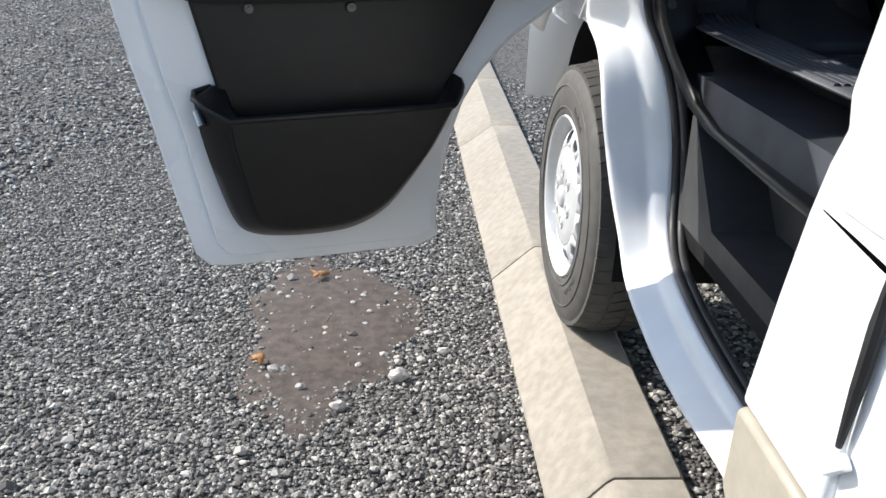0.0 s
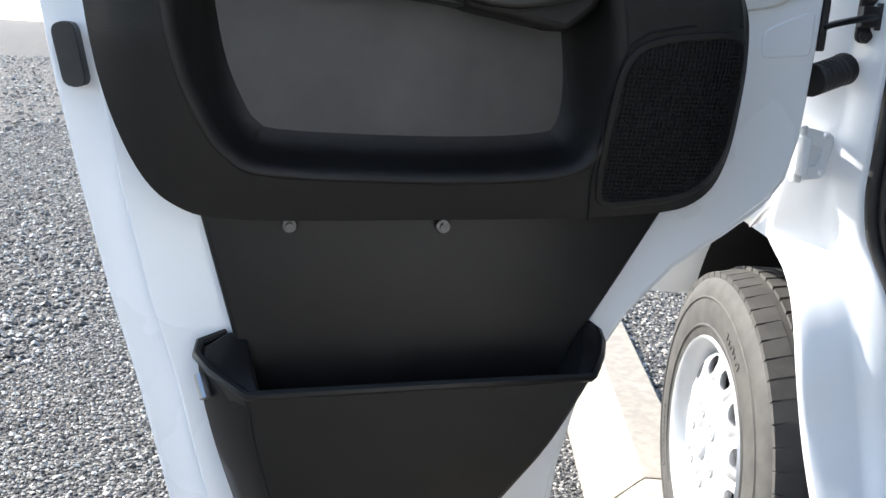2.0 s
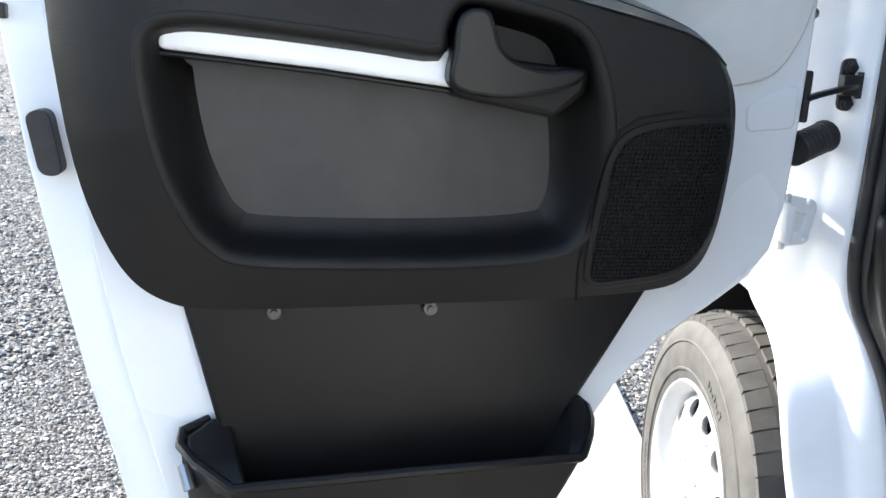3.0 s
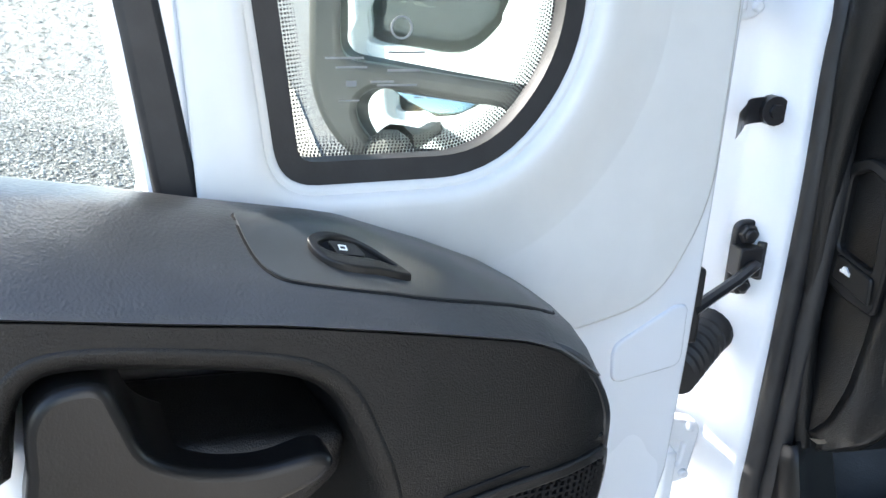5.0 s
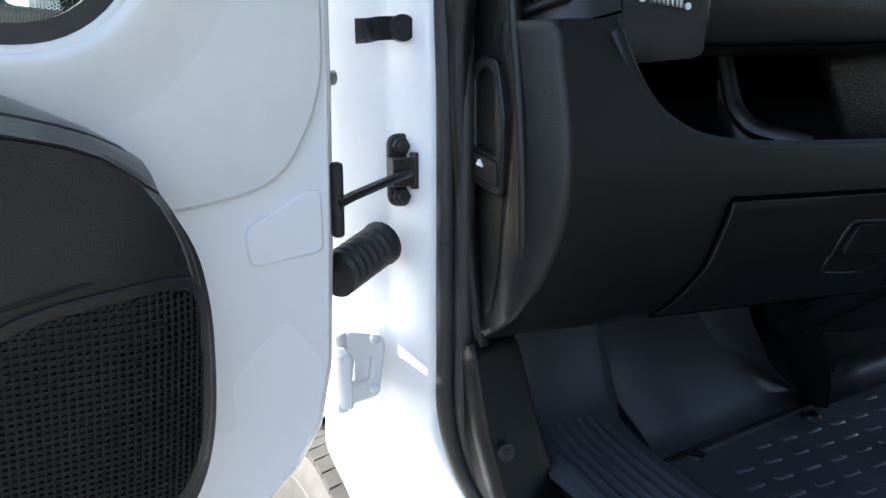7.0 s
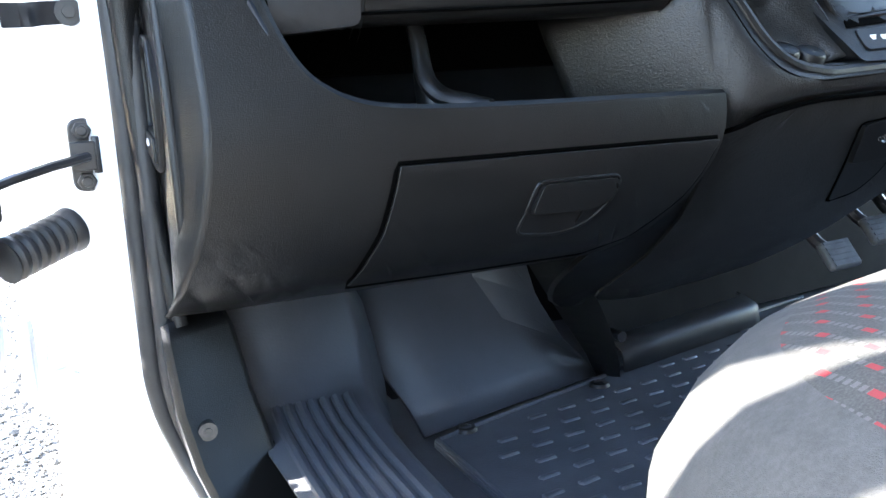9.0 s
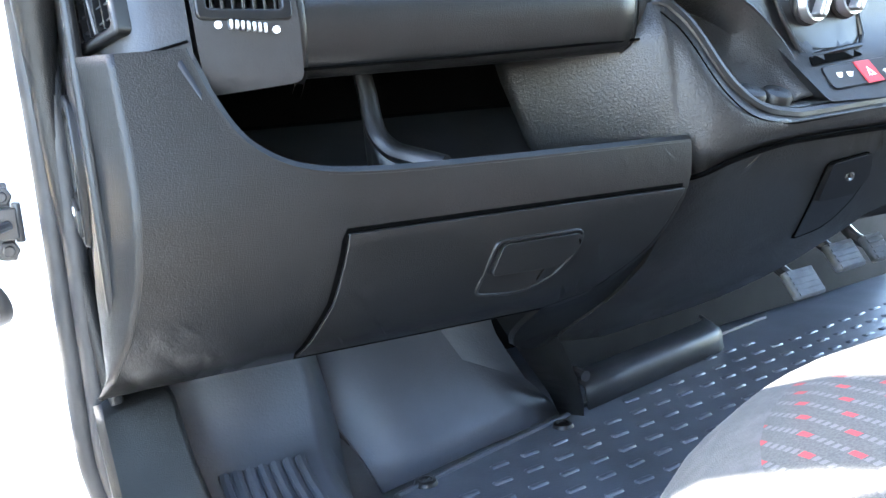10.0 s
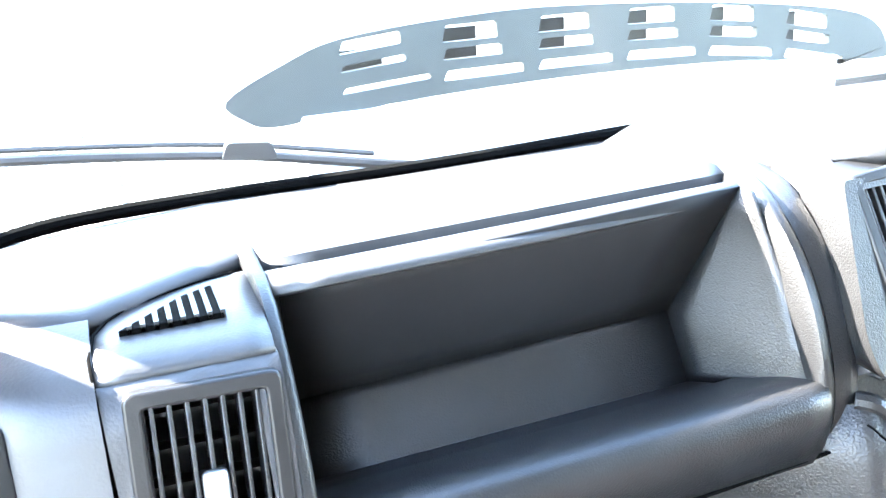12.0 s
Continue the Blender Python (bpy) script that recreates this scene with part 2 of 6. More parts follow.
# ---- ground and kerb ----
def gravel_material():
    m = bpy.data.materials.new("gravel")
    m.use_nodes = True
    nt = m.node_tree
    b = nt.nodes["Principled BSDF"]
    b.inputs["Roughness"].default_value = 0.9
    tc = nt.nodes.new("ShaderNodeTexCoord")
    vo = nt.nodes.new("ShaderNodeTexVoronoi")
    vo.inputs["Scale"].default_value = 85
    vo.inputs["Randomness"].default_value = 1.0
    nt.links.new(tc.outputs["Object"], vo.inputs["Vector"])
    hs = nt.nodes.new("ShaderNodeRGBToBW")
    nt.links.new(vo.outputs["Color"], hs.inputs[0])
    rp = nt.nodes.new("ShaderNodeValToRGB")
    e = rp.color_ramp.elements
    e[0].color, e[0].position = (0.035, 0.034, 0.033, 1), 0.15
    e[1].color, e[1].position = (0.26, 0.25, 0.23, 1), 0.92
    k = e.new(0.5)
    k.color = (0.105, 0.102, 0.096, 1)
    nt.links.new(hs.outputs[0], rp.inputs["Fac"])
    # earth showing through in broad patches
    n1 = nt.nodes.new("ShaderNodeTexNoise")
    n1.inputs["Scale"].default_value = 1.3
    n1.inputs["Detail"].default_value = 6
    nt.links.new(tc.outputs["Object"], n1.inputs["Vector"])
    r2 = nt.nodes.new("ShaderNodeValToRGB")
    r2.color_ramp.elements[0].position, r2.color_ramp.elements[1].position = 0.52, 0.68
    r2.color_ramp.elements[1].color = (0.55, 0.55, 0.55, 1)
    nt.links.new(n1.outputs["Fac"], r2.inputs["Fac"])
    mx = nt.nodes.new("ShaderNodeMixRGB")
    mx.inputs[2].default_value = (0.12, 0.105, 0.09, 1)
    nt.links.new(r2.outputs["Color"], mx.inputs[0])
    nt.links.new(rp.outputs["Color"], mx.inputs[1])
    nt.links.new(mx.outputs[0], b.inputs["Base Color"])
    bp = nt.nodes.new("ShaderNodeBump")
    bp.inputs["Strength"].default_value = 1.0
    bp.inputs["Distance"].default_value = 0.012
    bp.invert = True
    nt.links.new(vo.outputs["Distance"], bp.inputs["Height"])
    nt.links.new(bp.outputs["Normal"], b.inputs["Normal"])
    return m


def stone_material():
    m = bpy.data.materials.new("loose_stone")
    m.use_nodes = True
    nt = m.node_tree
    b = nt.nodes["Principled BSDF"]
    b.inputs["Roughness"].default_value = 0.85
    g = nt.nodes.new("ShaderNodeNewGeometry")
    rp = nt.nodes.new("ShaderNodeValToRGB")
    e = rp.color_ramp.elements
    e[0].color, e[0].position = (0.05, 0.048, 0.046, 1), 0.0
    e[1].color, e[1].position = (0.60, 0.57, 0.51, 1), 1.0
    k = e.new(0.6)
    k.color = (0.275, 0.262, 0.235, 1)
    nt.links.new(g.outputs["Random Per Island"], rp.inputs["Fac"])
    nt.links.new(rp.outputs["Color"], b.inputs["Base Color"])
    return m


M_GRAVEL = gravel_material()
M_STONE = stone_material()
M_EARTH = mat("damp_earth", (0.115, 0.09, 0.074), 0.9, scale=30, bump=1.0, bscale=90, col2=(0.062, 0.05, 0.042), detail=8)
M_PEBBLE = mat("pale_stone", (0.5, 0.46, 0.42), 0.85, var=0.18, scale=60, bump=0.3, bscale=200)
M_LEAF = mat("dry_leaf", (0.32, 0.15, 0.05), 0.8, var=0.3, scale=200)


def ground_z(x, y):
    """The lot lies flat; behind the kerb the stones lie almost level with its top."""
    return 0.10 if x > 0.2 else 0.0


bm = bmesh.new()
g_xs = [-300, -40, -8, -3, -2, -1, -0.05, 0.20, 0.22, 2, 8, 40, 300]
g_ys = [-300, -40, -8, -3, 0, 2, 4, 8, 20, 60, 300]
loft([[(x, y, 0.0 if x < 0.21 else 0.10) for x in g_xs] for y in g_ys], bm=bm)
tagged(finish("ground", bm, M_GRAVEL, smooth=False), label="grey gravel parking lot with fine loose chippings", category="ground", kind="structure")


def kerb_profile(y):
    d = -0.018 * y
    return [(-0.032 + d, y, -0.02), (-0.028 + d, y, 0.012), (0.070, y, 0.117), (0.085, y, 0.128), (0.214, y, 0.13), (0.222, y, 0.122), (0.224, y, -0.02)]


kerb = empty("kerb", label="pale concrete kerb stones, laid end to end beside gravel", category="kerb", kind="structure")
joints = [-4.0, -2.75, -1.52, -0.29, 0.94, 2.6, 3.85, 5.1, 6.4, 7.7]
for a, b_ in zip(joints, joints[1:]):
    rows = [kerb_profile(a + 0.004), kerb_profile(a + 0.012)] + [kerb_profile(a + (b_ - a) * k / 6) for k in range(1, 6)] + [kerb_profile(b_ - 0.012), kerb_profile(b_ - 0.004)]
    for r_, f_ in ((rows[0], 0.004), (rows[-1], 0.004)):
        for i in range(1, 6):
            r_[i] = (r_[i][0], r_[i][1], r_[i][2] - f_)
    part("kerb_stone", loft(rows, True, caps=True), M_CONC, kerb)

# loose chippings
rng = np.random.default_rng(4)
OCT = np.array([(1, 0, 0), (-1, 0, 0), (0, 1, 0), (0, -1, 0), (0, 0, 1), (0, 0, -1), (.6, .6, .5), (-.6, .5, .55), (.5, -.6, .5), (-.55, -.6, .45)])
OF = [(0, 6, 8), (6, 2, 7), (7, 1, 9), (9, 3, 8), (6, 7, 4), (7, 9, 4), (9, 8, 4), (8, 6, 4), (0, 2, 6), (2, 1, 7), (1, 3, 9), (3, 0, 8)]


def chippings(name, n, xr, yr, size, label, z0=0.0, fn=None):
    xs = rng.uniform(*xr, n)
    ys = yr[0] + (yr[1] - yr[0]) * rng.uniform(0, 1, n) ** 1.5
    keep = np.ones(n, bool) if fn is None else fn(xs, ys)
    xs, ys = xs[keep], ys[keep]
    n = len(xs)
    s = size * rng.lognormal(0, 0.35, n).clip(0.4, 2.2)
    ang = rng.uniform(0, 6.28, n)
    j = rng.uniform(0.7, 1.3, (n, 10, 3))
    v = OCT[None] * j * s[:, None, None] * np.array([1, 1, 0.75])
    c, sn = np.cos(ang)[:, None], np.sin(ang)[:, None]
    x, y = v[..., 0] * c - v[..., 1] * sn, v[..., 0] * sn + v[..., 1] * c
    co = np.stack([x + xs[:, None], y + ys[:, None], v[..., 2] + z0 + 0.3 * s[:, None]], -1).reshape(-1, 3)
    faces = (np.array(OF)[None] + 10 * np.arange(n)[:, None, None]).reshape(-1, 3)
    me = bpy.data.meshes.new(name)
    me.from_pydata(co.tolist(), [], faces.tolist())
    me.materials.append(M_STONE)
    return tagged(new(name, me), label=label, category="gravel", kind="stuff")


def off_patch(xs, ys):
    w = 0.05 * np.sin(9 * xs + 4 * ys) + 0.05 * np.sin(17 * ys - 5 * xs)
    p = ((xs + 0.55) / 0.29) ** 2 + ((ys - 0.62) / 0.58) ** 2 + w
    return rng.uniform(0, 1, len(xs)) < np.clip((p - 0.25) * 1.0, 0.10, 1)


chippings("gravel", 62000, (-1.9, -0.03), (-0.5, 2.6), 0.0047, "loose grey stone chippings lying on the lot", fn=off_patch)
chippings("gravel_beyond", 60000, (-5.5, 0.0), (1.2, 9.0), 0.0088, "loose grey stone chippings further off", fn=lambda xs, ys: ~((xs > -1.9) & (ys < 2.5)))
chippings("gravel_afield", 16000, (-16.0, 3.0), (5.0, 26.0), 0.026, "loose grey stones towards the far side of the lot", fn=lambda xs, ys: ((ys > 8.5) | (xs < -5.2)) & ((xs < -.3) | (ys > 8)))
chippings("gravel_behind_kerb", 16000, (0.23, 1.1), (-1.2, 4.0), 0.0062, "loose grey stone chippings behind the kerb", 0.10)
chippings("coarse_gravel", 260, (-1.3, -0.06), (-0.4, 2.5), 0.010, "larger loose stones lying on the gravel")

# patch of damp earth scraped free of stones
bm = bmesh.new()
ring = [(math.cos(a), math.sin(a), 1 + 0.16 * math.sin(3 * a + 1) + 0.1 * math.sin(7 * a)) for a in np.linspace(0, 2 * math.pi, 40, endpoint=False)]
rows = []
for f_, h_ in ((0.02, 0.006), (0.3, 0.006), (0.6, 0.005), (0.85, 0.003), (1.0, -0.004)):
    rows.append([(-0.55 + 0.26 * c_ * f_ * w_, 0.60 + 0.56 * s_ * f_ * w_, h_ + 0.002 * math.sin(9 * c_ + 14 * s_ * f_)) for c_, s_, w_ in ring])
loft(rows, True, bm, False)
bm.faces.new(bm.verts[:0] or [v for v in bm.verts][:40])
tagged(finish("earth_patch", bm, M_EARTH), label="patch of bare damp brown earth in the gravel", category="soil", kind="structure")


def rock(name, x, y, s, z0=0.0, sq=0.7, material=None, label=""):
    bm = bmesh.new()
    bmesh.ops.create_icosphere(bm, subdivisions=2, radius=1)
    for v in bm.verts:
        k = 1 + 0.45 * noise.noise(v.co * 1.3 + Vector((x * 9, y * 7, 3)))
        v.co = Vector((v.co.x * k, v.co.y * k * 0.85, v.co.z * k * sq)) * s
    bmesh.ops.translate(bm, vec=(x, y, z0 + s * 0.42), verts=bm.verts)
    return tagged(finish(name, bm, material or M_PEBBLE, angle=25), label=label, category="stone", group="loose stones")


rock("stone", -0.338, 0.296, 0.026, label="pale angular stone lying on the gravel")
rock("stone", -0.479, 0.151, 0.019, label="small grey stone lying on the gravel")
rock("stone", -0.218, 0.439, 0.017, label="small pale stone lying on the gravel")
rock("stone", -0.66, 0.33, 0.017, label="small grey stone lying on the gravel")
rock("stone", -0.58, 0.24, 0.014, label="small grey stone lying on the gravel")
rock("stone", -0.34, 0.40, 0.012, label="small grey stone lying on the gravel")
for k in range(26):
    rock("stone", random.uniform(-0.95, -0.1), random.uniform(-0.1, 1.1), random.uniform(0.007, 0.013), label="small grey stone lying on the gravel")


def leaf(x, y, turn):
    pts = []
    for a in np.linspace(0, 2 * math.pi, 22, endpoint=False):
        r = 0.022 * (1 + 0.28 * math.cos(5 * a)) * (1.2 if abs(math.cos(a)) > 0.7 else 0.9)
        pts.append((r * math.cos(a), r * math.sin(a), 0.004 * math.sin(3 * a)))
    bm = bmesh.new()
    vs = [bm.verts.new(p) for p in pts]
    c = bm.verts.new((0, 0, 0.003))
    for i in range(len(vs)):
        bm.faces.new((vs[i - 1], vs[i], c))
    tagged(finish("dry_leaf", bm, M_LEAF, solid=0.0008, m=pose(x, y, 0.022, 8, 6, turn)), label="dry brown fallen leaf on the gravel", category="leaf")


leaf(-0.60, 0.93, 20)
leaf(-0.70, 0.36, 80)

# ---- van body ----
van = empty("van", pose(0, 0, 0), label="white panel van parked with one wheel on the kerb", category="van")
JA = [(.06, -.36, 2.0), (.03, .02, 1.52), (.022, .05, 1.42), (.02, .05, 1.3), (.02, .05, 1.08), (.022, .085, .985), (.032, .12, .93), (.042, .055, .885), (.045, .015, .84), (.050, -.012, .77), (.062, -.03, .69), (.070, -.07, .62), (.077, -.13, .56), (.076, -.24, .50), (.062, -.48, .495), (.047, -.70, .52), (.035, -.90, .552), (.03, -1.3, .56)]
JB = [(.14, -.42, 2.0), (.108, -.045, 1.52), (.105, -.018, 1.42), (.106, -.018, 1.28), (.105, -.015, 1.08), (.107, -.010, 1.01), (.122, -.005, .95), (.143, -.022, .90), (.162, -.035, .85), (.176, -.047, .79), (.186, -.058, .72), (.188, -.080, .64), (.178, -.13, .575), (.158, -.24, .545), (.133, -.44, .545), (.112, -.66, .558), (.103, -.88, .565), (.1, -1.3, .57)]


def jamb_rows(n=7):
    A, B = catmull(JA, 6), catmull(JB, 6)
    rows = []
    for k in range(n):
        t = k / (n - 1)
        row = []
        for a, b in zip(A, B):
            p = a.lerp(b, t)
            bulge = -0.008 * math.sin(math.pi * min(1, t * 1.15)) - 0.005 * math.exp(-((t - 0.55) / 0.08) ** 2) - 0.006 * math.exp(-((t - 0.02) / 0.05) ** 2)
            row.append(p + Vector((-bulge * 0.8, -bulge * 0.6, 0)))
        rows.append(row)
    return rows


part("door_jamb", loft(jamb_rows(13)), M_PAINT_DULL, van, "white painted door jamb and sill", solid=0.004)
seal_line = catmull([Vector(p) + Vector((0.006, -0.004, 0)) for p in JB], 6)
part("door_seal", tube([p + Vector((0.000, -0.001, 0)) for p in seal_line], 0.0092, 12), M_RUBBER, van, "black rubber door seal")
part("seal_lip", tube([p + Vector((0.0135, -0.0105, 0.0)) for p in seal_line], 0.0092, 12), M_RUBBER, van, "black rubber seal lip")
part("seal_web", tube([p + Vector((0.007, -0.0015, 0.0)) for p in seal_line], 0.006, 8), M_DARK, van, "dark groove of the seal")
# wing skin and arch edge ahead of the jamb
bm = loft([[(x, y, z) for x, y, z in ((.06, -.36, 2.0), (.03, .02, 1.52), (.022, .05, 1.42), (.02, .05, 1.3), (.02, .05, 1.08), (.022, .085, .985), (.03, .20, .925))],
           [(.09, -.33, 2.0), (.06, .06, 1.52), (.05, .09, 1.42), (.05, .09, 1.3), (.05, .09, 1.08), (.05, .12, .99), (.05, .215, .93)]])
part("hinge_pillar", bm, M_PAINT_DULL, van, "white painted hinge pillar", solid=0.003)
arch = [(0.022, 0.417 + 0.40 * math.cos(a), 0.47 + 0.45 * math.sin(a)) for a in np.linspace(math.pi * 0.60, math.pi * 0.30, 30)]
top = [(-0.01, 0.45 + (y - 0.417) * 1.5, 1.42 - 0.4 * max(0.0, y - 0.5)) for x, y, z in arch]
part("front_wing", loft([arch, [(x - 0.030, y, z + 0.02) for x, y, z in arch], [(x - 0.030, y * 1.02, z + 0.12) for x, y, z in arch], top]), M_PAINT, van, "white painted front wing over the wheel", solid=0.003)
# Unseen closing panels, added to stop sun leaking into the cab.
part("side_blocker", box((0.075, 0.07, 0.90), (0.10, 0.60, 1.44)), M_PAINT_DULL, van, "unseen white panel beside the firewall, added to stop sun leaking in")
part("lower_side_blocker", box((0.20, -0.04, 0.60), (0.21, 0.30, 0.95)), M_DARK, van, "dark panel added at the footwell's side to stop sun leaking in")
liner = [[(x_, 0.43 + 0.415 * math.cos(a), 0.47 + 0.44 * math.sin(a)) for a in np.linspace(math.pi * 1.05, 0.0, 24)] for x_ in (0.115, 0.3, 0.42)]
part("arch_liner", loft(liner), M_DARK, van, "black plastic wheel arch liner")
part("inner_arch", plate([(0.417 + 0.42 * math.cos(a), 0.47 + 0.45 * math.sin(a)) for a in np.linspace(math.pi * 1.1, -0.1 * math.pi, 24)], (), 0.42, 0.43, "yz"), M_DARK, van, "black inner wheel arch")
# body side behind the doorway
M_SILLP = mat("beige_grey_sill", (0.36, 0.33, 0.27), 0.5, scale=40, var=0.06, bump=0.1)
bm = plate([(-.913, .670), (-.951, .807), (-.980, .902), (-.999, .950), (-1.018, .984), (-1.011, 1.011), (-1.033, 1.083), (-1.06, 1.3), (-1.08, 2.2), (-5.0, 2.2), (-5.0, .919), (-1.128, .919), (-1.115, .80), (-1.10, .668)], (), 0.030, 0.1, "yz")
part("side_panel", bm, M_PAINT, van, "white painted side panel behind the doorway", bevel=0.008, seg=3)
part("upper_side_panel", plate([(-1.038, .9225), (-1.05, 1.06), (-1.09, 1.30), (-1.12, 2.2), (-5.0, 2.2), (-5.0, .9225)], (), 0.0255, 0.06, "yz"), M_PAINT, van, "white painted upper side panel", bevel=0.003)
part("rear_panel", plate([(-1.105, .9400), (-5.0, .9400), (-5.0, .52), (-1.105, .52), (-1.105, .70)], (), 0.037, 0.1, "yz"), M_PAINT, van, "white painted recessed side panel", bevel=0.006, seg=3)
part("panel_seal", tube([(.030, -1.110, .745), (.029, -1.119, .80), (.029, -1.127, .86), (.029, -1.1305, .905)], [.003, .006, .007, .003], 8), M_RUBBER, van, "black rubber strip along the panel edge")
part("panel_seam", tube([(.0245, -1.020, .9145), (.0245, -1.075, .910), (.0245, -1.130, .9055)], [.0006, .0016, .0022], 6), M_GAP, van, "dark seam between the side panels")
part("edge_tab", plate(rounded([(-1.092, .722), (-1.118, .745), (-1.132, .737), (-1.104, .712)], .004), (), .024, .034, "yz"), M_PAINT, van, "small white folded tab", bevel=0.002)
part("panel_gap", box((0.085, -5.0, 0.55), (0.09, -1.1, 0.97)), M_RUBBER, van, "dark gap between the side panels")
part("sill_cover", plate([(-.905, .562), (-.912, .664), (-.93, .667), (-1.10, .665), (-1.10, .50), (-.96, .52)], (), 0.027, 0.1, "yz"), M_SILLP, van, "beige grey sill moulding", bevel=0.008, seg=3)
part("under_sill", box((0.45, -5.0, 0.42), (1.40, -0.3, 0.55)), M_DARK, van, "dark underside of the van")
part("underfloor", box((0.20, -5.0, 0.56), (1.66, -0.14, 0.60)), M_DARK, van, "dark floor pan of the van")
part("inner_sill", box((0.30, -1.33, 0.60), (0.31, -0.04, 0.80)), M_TRIMD, van, "dark inner side of the sill")
part("front_floor", box((0.20, -0.14, 0.56), (1.66, 0.44, 0.60)), M_DARK, van, "dark floor below the footwell")
part("step_well", plate([(-.14, .60), (-.30, .60), (-1.33, .60), (-1.33, .64), (-.32, .64), (-.16, .80), (-.14, .80)], (), 0.19, 0.30, "yz"), M_TRIMD, van, "dark step below the doorway")
# cab shell
part("roof", box((0.03, -5.0, 2.22), (1.75, -0.30, 2.26)), M_PAINT, van, "white painted roof", bevel=0.02)
part("headlining", box((0.08, -1.3, 2.19), (1.70, -0.32, 2.215)), M_HEAD, van, "grey headlining")
part("bulkhead", box((0.10, -1.36, 0.86), (1.68, -1.33, 2.2)), M_TRIMD, van, "dark bulkhead behind the seats")
bm = plate([(-5, .5), (-.9, .5), (-.25, .6), (.1, .9), (.1, 1.45), (-.3, 2.2), (-5, 2.2)], [[(-1.02, 1.27), (-.06, 1.30), (-.40, 2.05), (-1.02, 2.05)]], 1.68, 1.75, "yz")
part("far_side", bm, M_TRIMD, van, "dark trimmed far side of the cab with a window opening")
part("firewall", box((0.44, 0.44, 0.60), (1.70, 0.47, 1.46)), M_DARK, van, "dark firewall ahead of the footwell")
# windscreen with pillars
WS = [(.10, .14, 1.470), (.18, .208, 1.473), (.30, .222, 1.475), (.50, .221, 1.476), (.70, .243, 1.476), (.90, .255, 1.478), (1.3, .225, 1.475), (1.68, .14, 1.465)]
WT = [(.17, -.36, 2.16), (.23, -.345, 2.165), (.33, -.335, 2.17), (.5, -.32, 2.18), (.68, -.313, 2.185), (.90, -.31, 2.19), (1.25, -.32, 2.18), (1.6, -.36, 2.16)]
ws = part("windscreen", loft([catmull(WS, 5), catmull(WT, 5)]), M_SCREEN, van, "clear windscreen")
ws.visible_shadow = False
part("windscreen_band", tube([Vector(p) + Vector((0, 0.004, 0.002)) for p in catmull(WS, 6)], 0.0065, 8, flat=0.9), M_GAP, van, "black band along the windscreen's foot")
for s_ in (0, 1):
    p0, p1 = Vector(WS[0 if s_ == 0 else -1]), Vector(WT[0 if s_ == 0 else -1])
    part("front_pillar", tube([p0 + Vector((0, 0.02, -0.1)), p0, p1, p1 + Vector((0, -0.2, 0.03))], 0.045, 10), M_TRIMD, van, "dark trimmed windscreen pillar")
PT = catmull([(.137, -.040, 1.075), (.130, -.034, 1.14), (.124, -.031, 1.22), (.121, -.031, 1.30), (.122, -.036, 1.40), (.126, -.050, 1.48), (.128, -.085, 1.56), (.140, -.25, 1.80), (.165, -.42, 2.05)], 5)
part("pillar_trim", tube(PT, [float(np.interp(p.z, [1.07, 1.2, 1.34, 1.42, 1.5], [.007, .0085, .011, .018, .024])) for p in PT], 14), M_DASH, van, "dark grey trim of the windscreen pillar")
bm = loft([[(x, y, z) for x in np.linspace(0.03, 1.75, 12)] for y, z in ((.27, 1.43), (.34, 1.41), (.6, 1.30), (.85, 1.15), (.98, .95), (1.0, .6))])
part("bonnet", bm, M_PAINT, van, "white painted bonnet", solid=0.003)


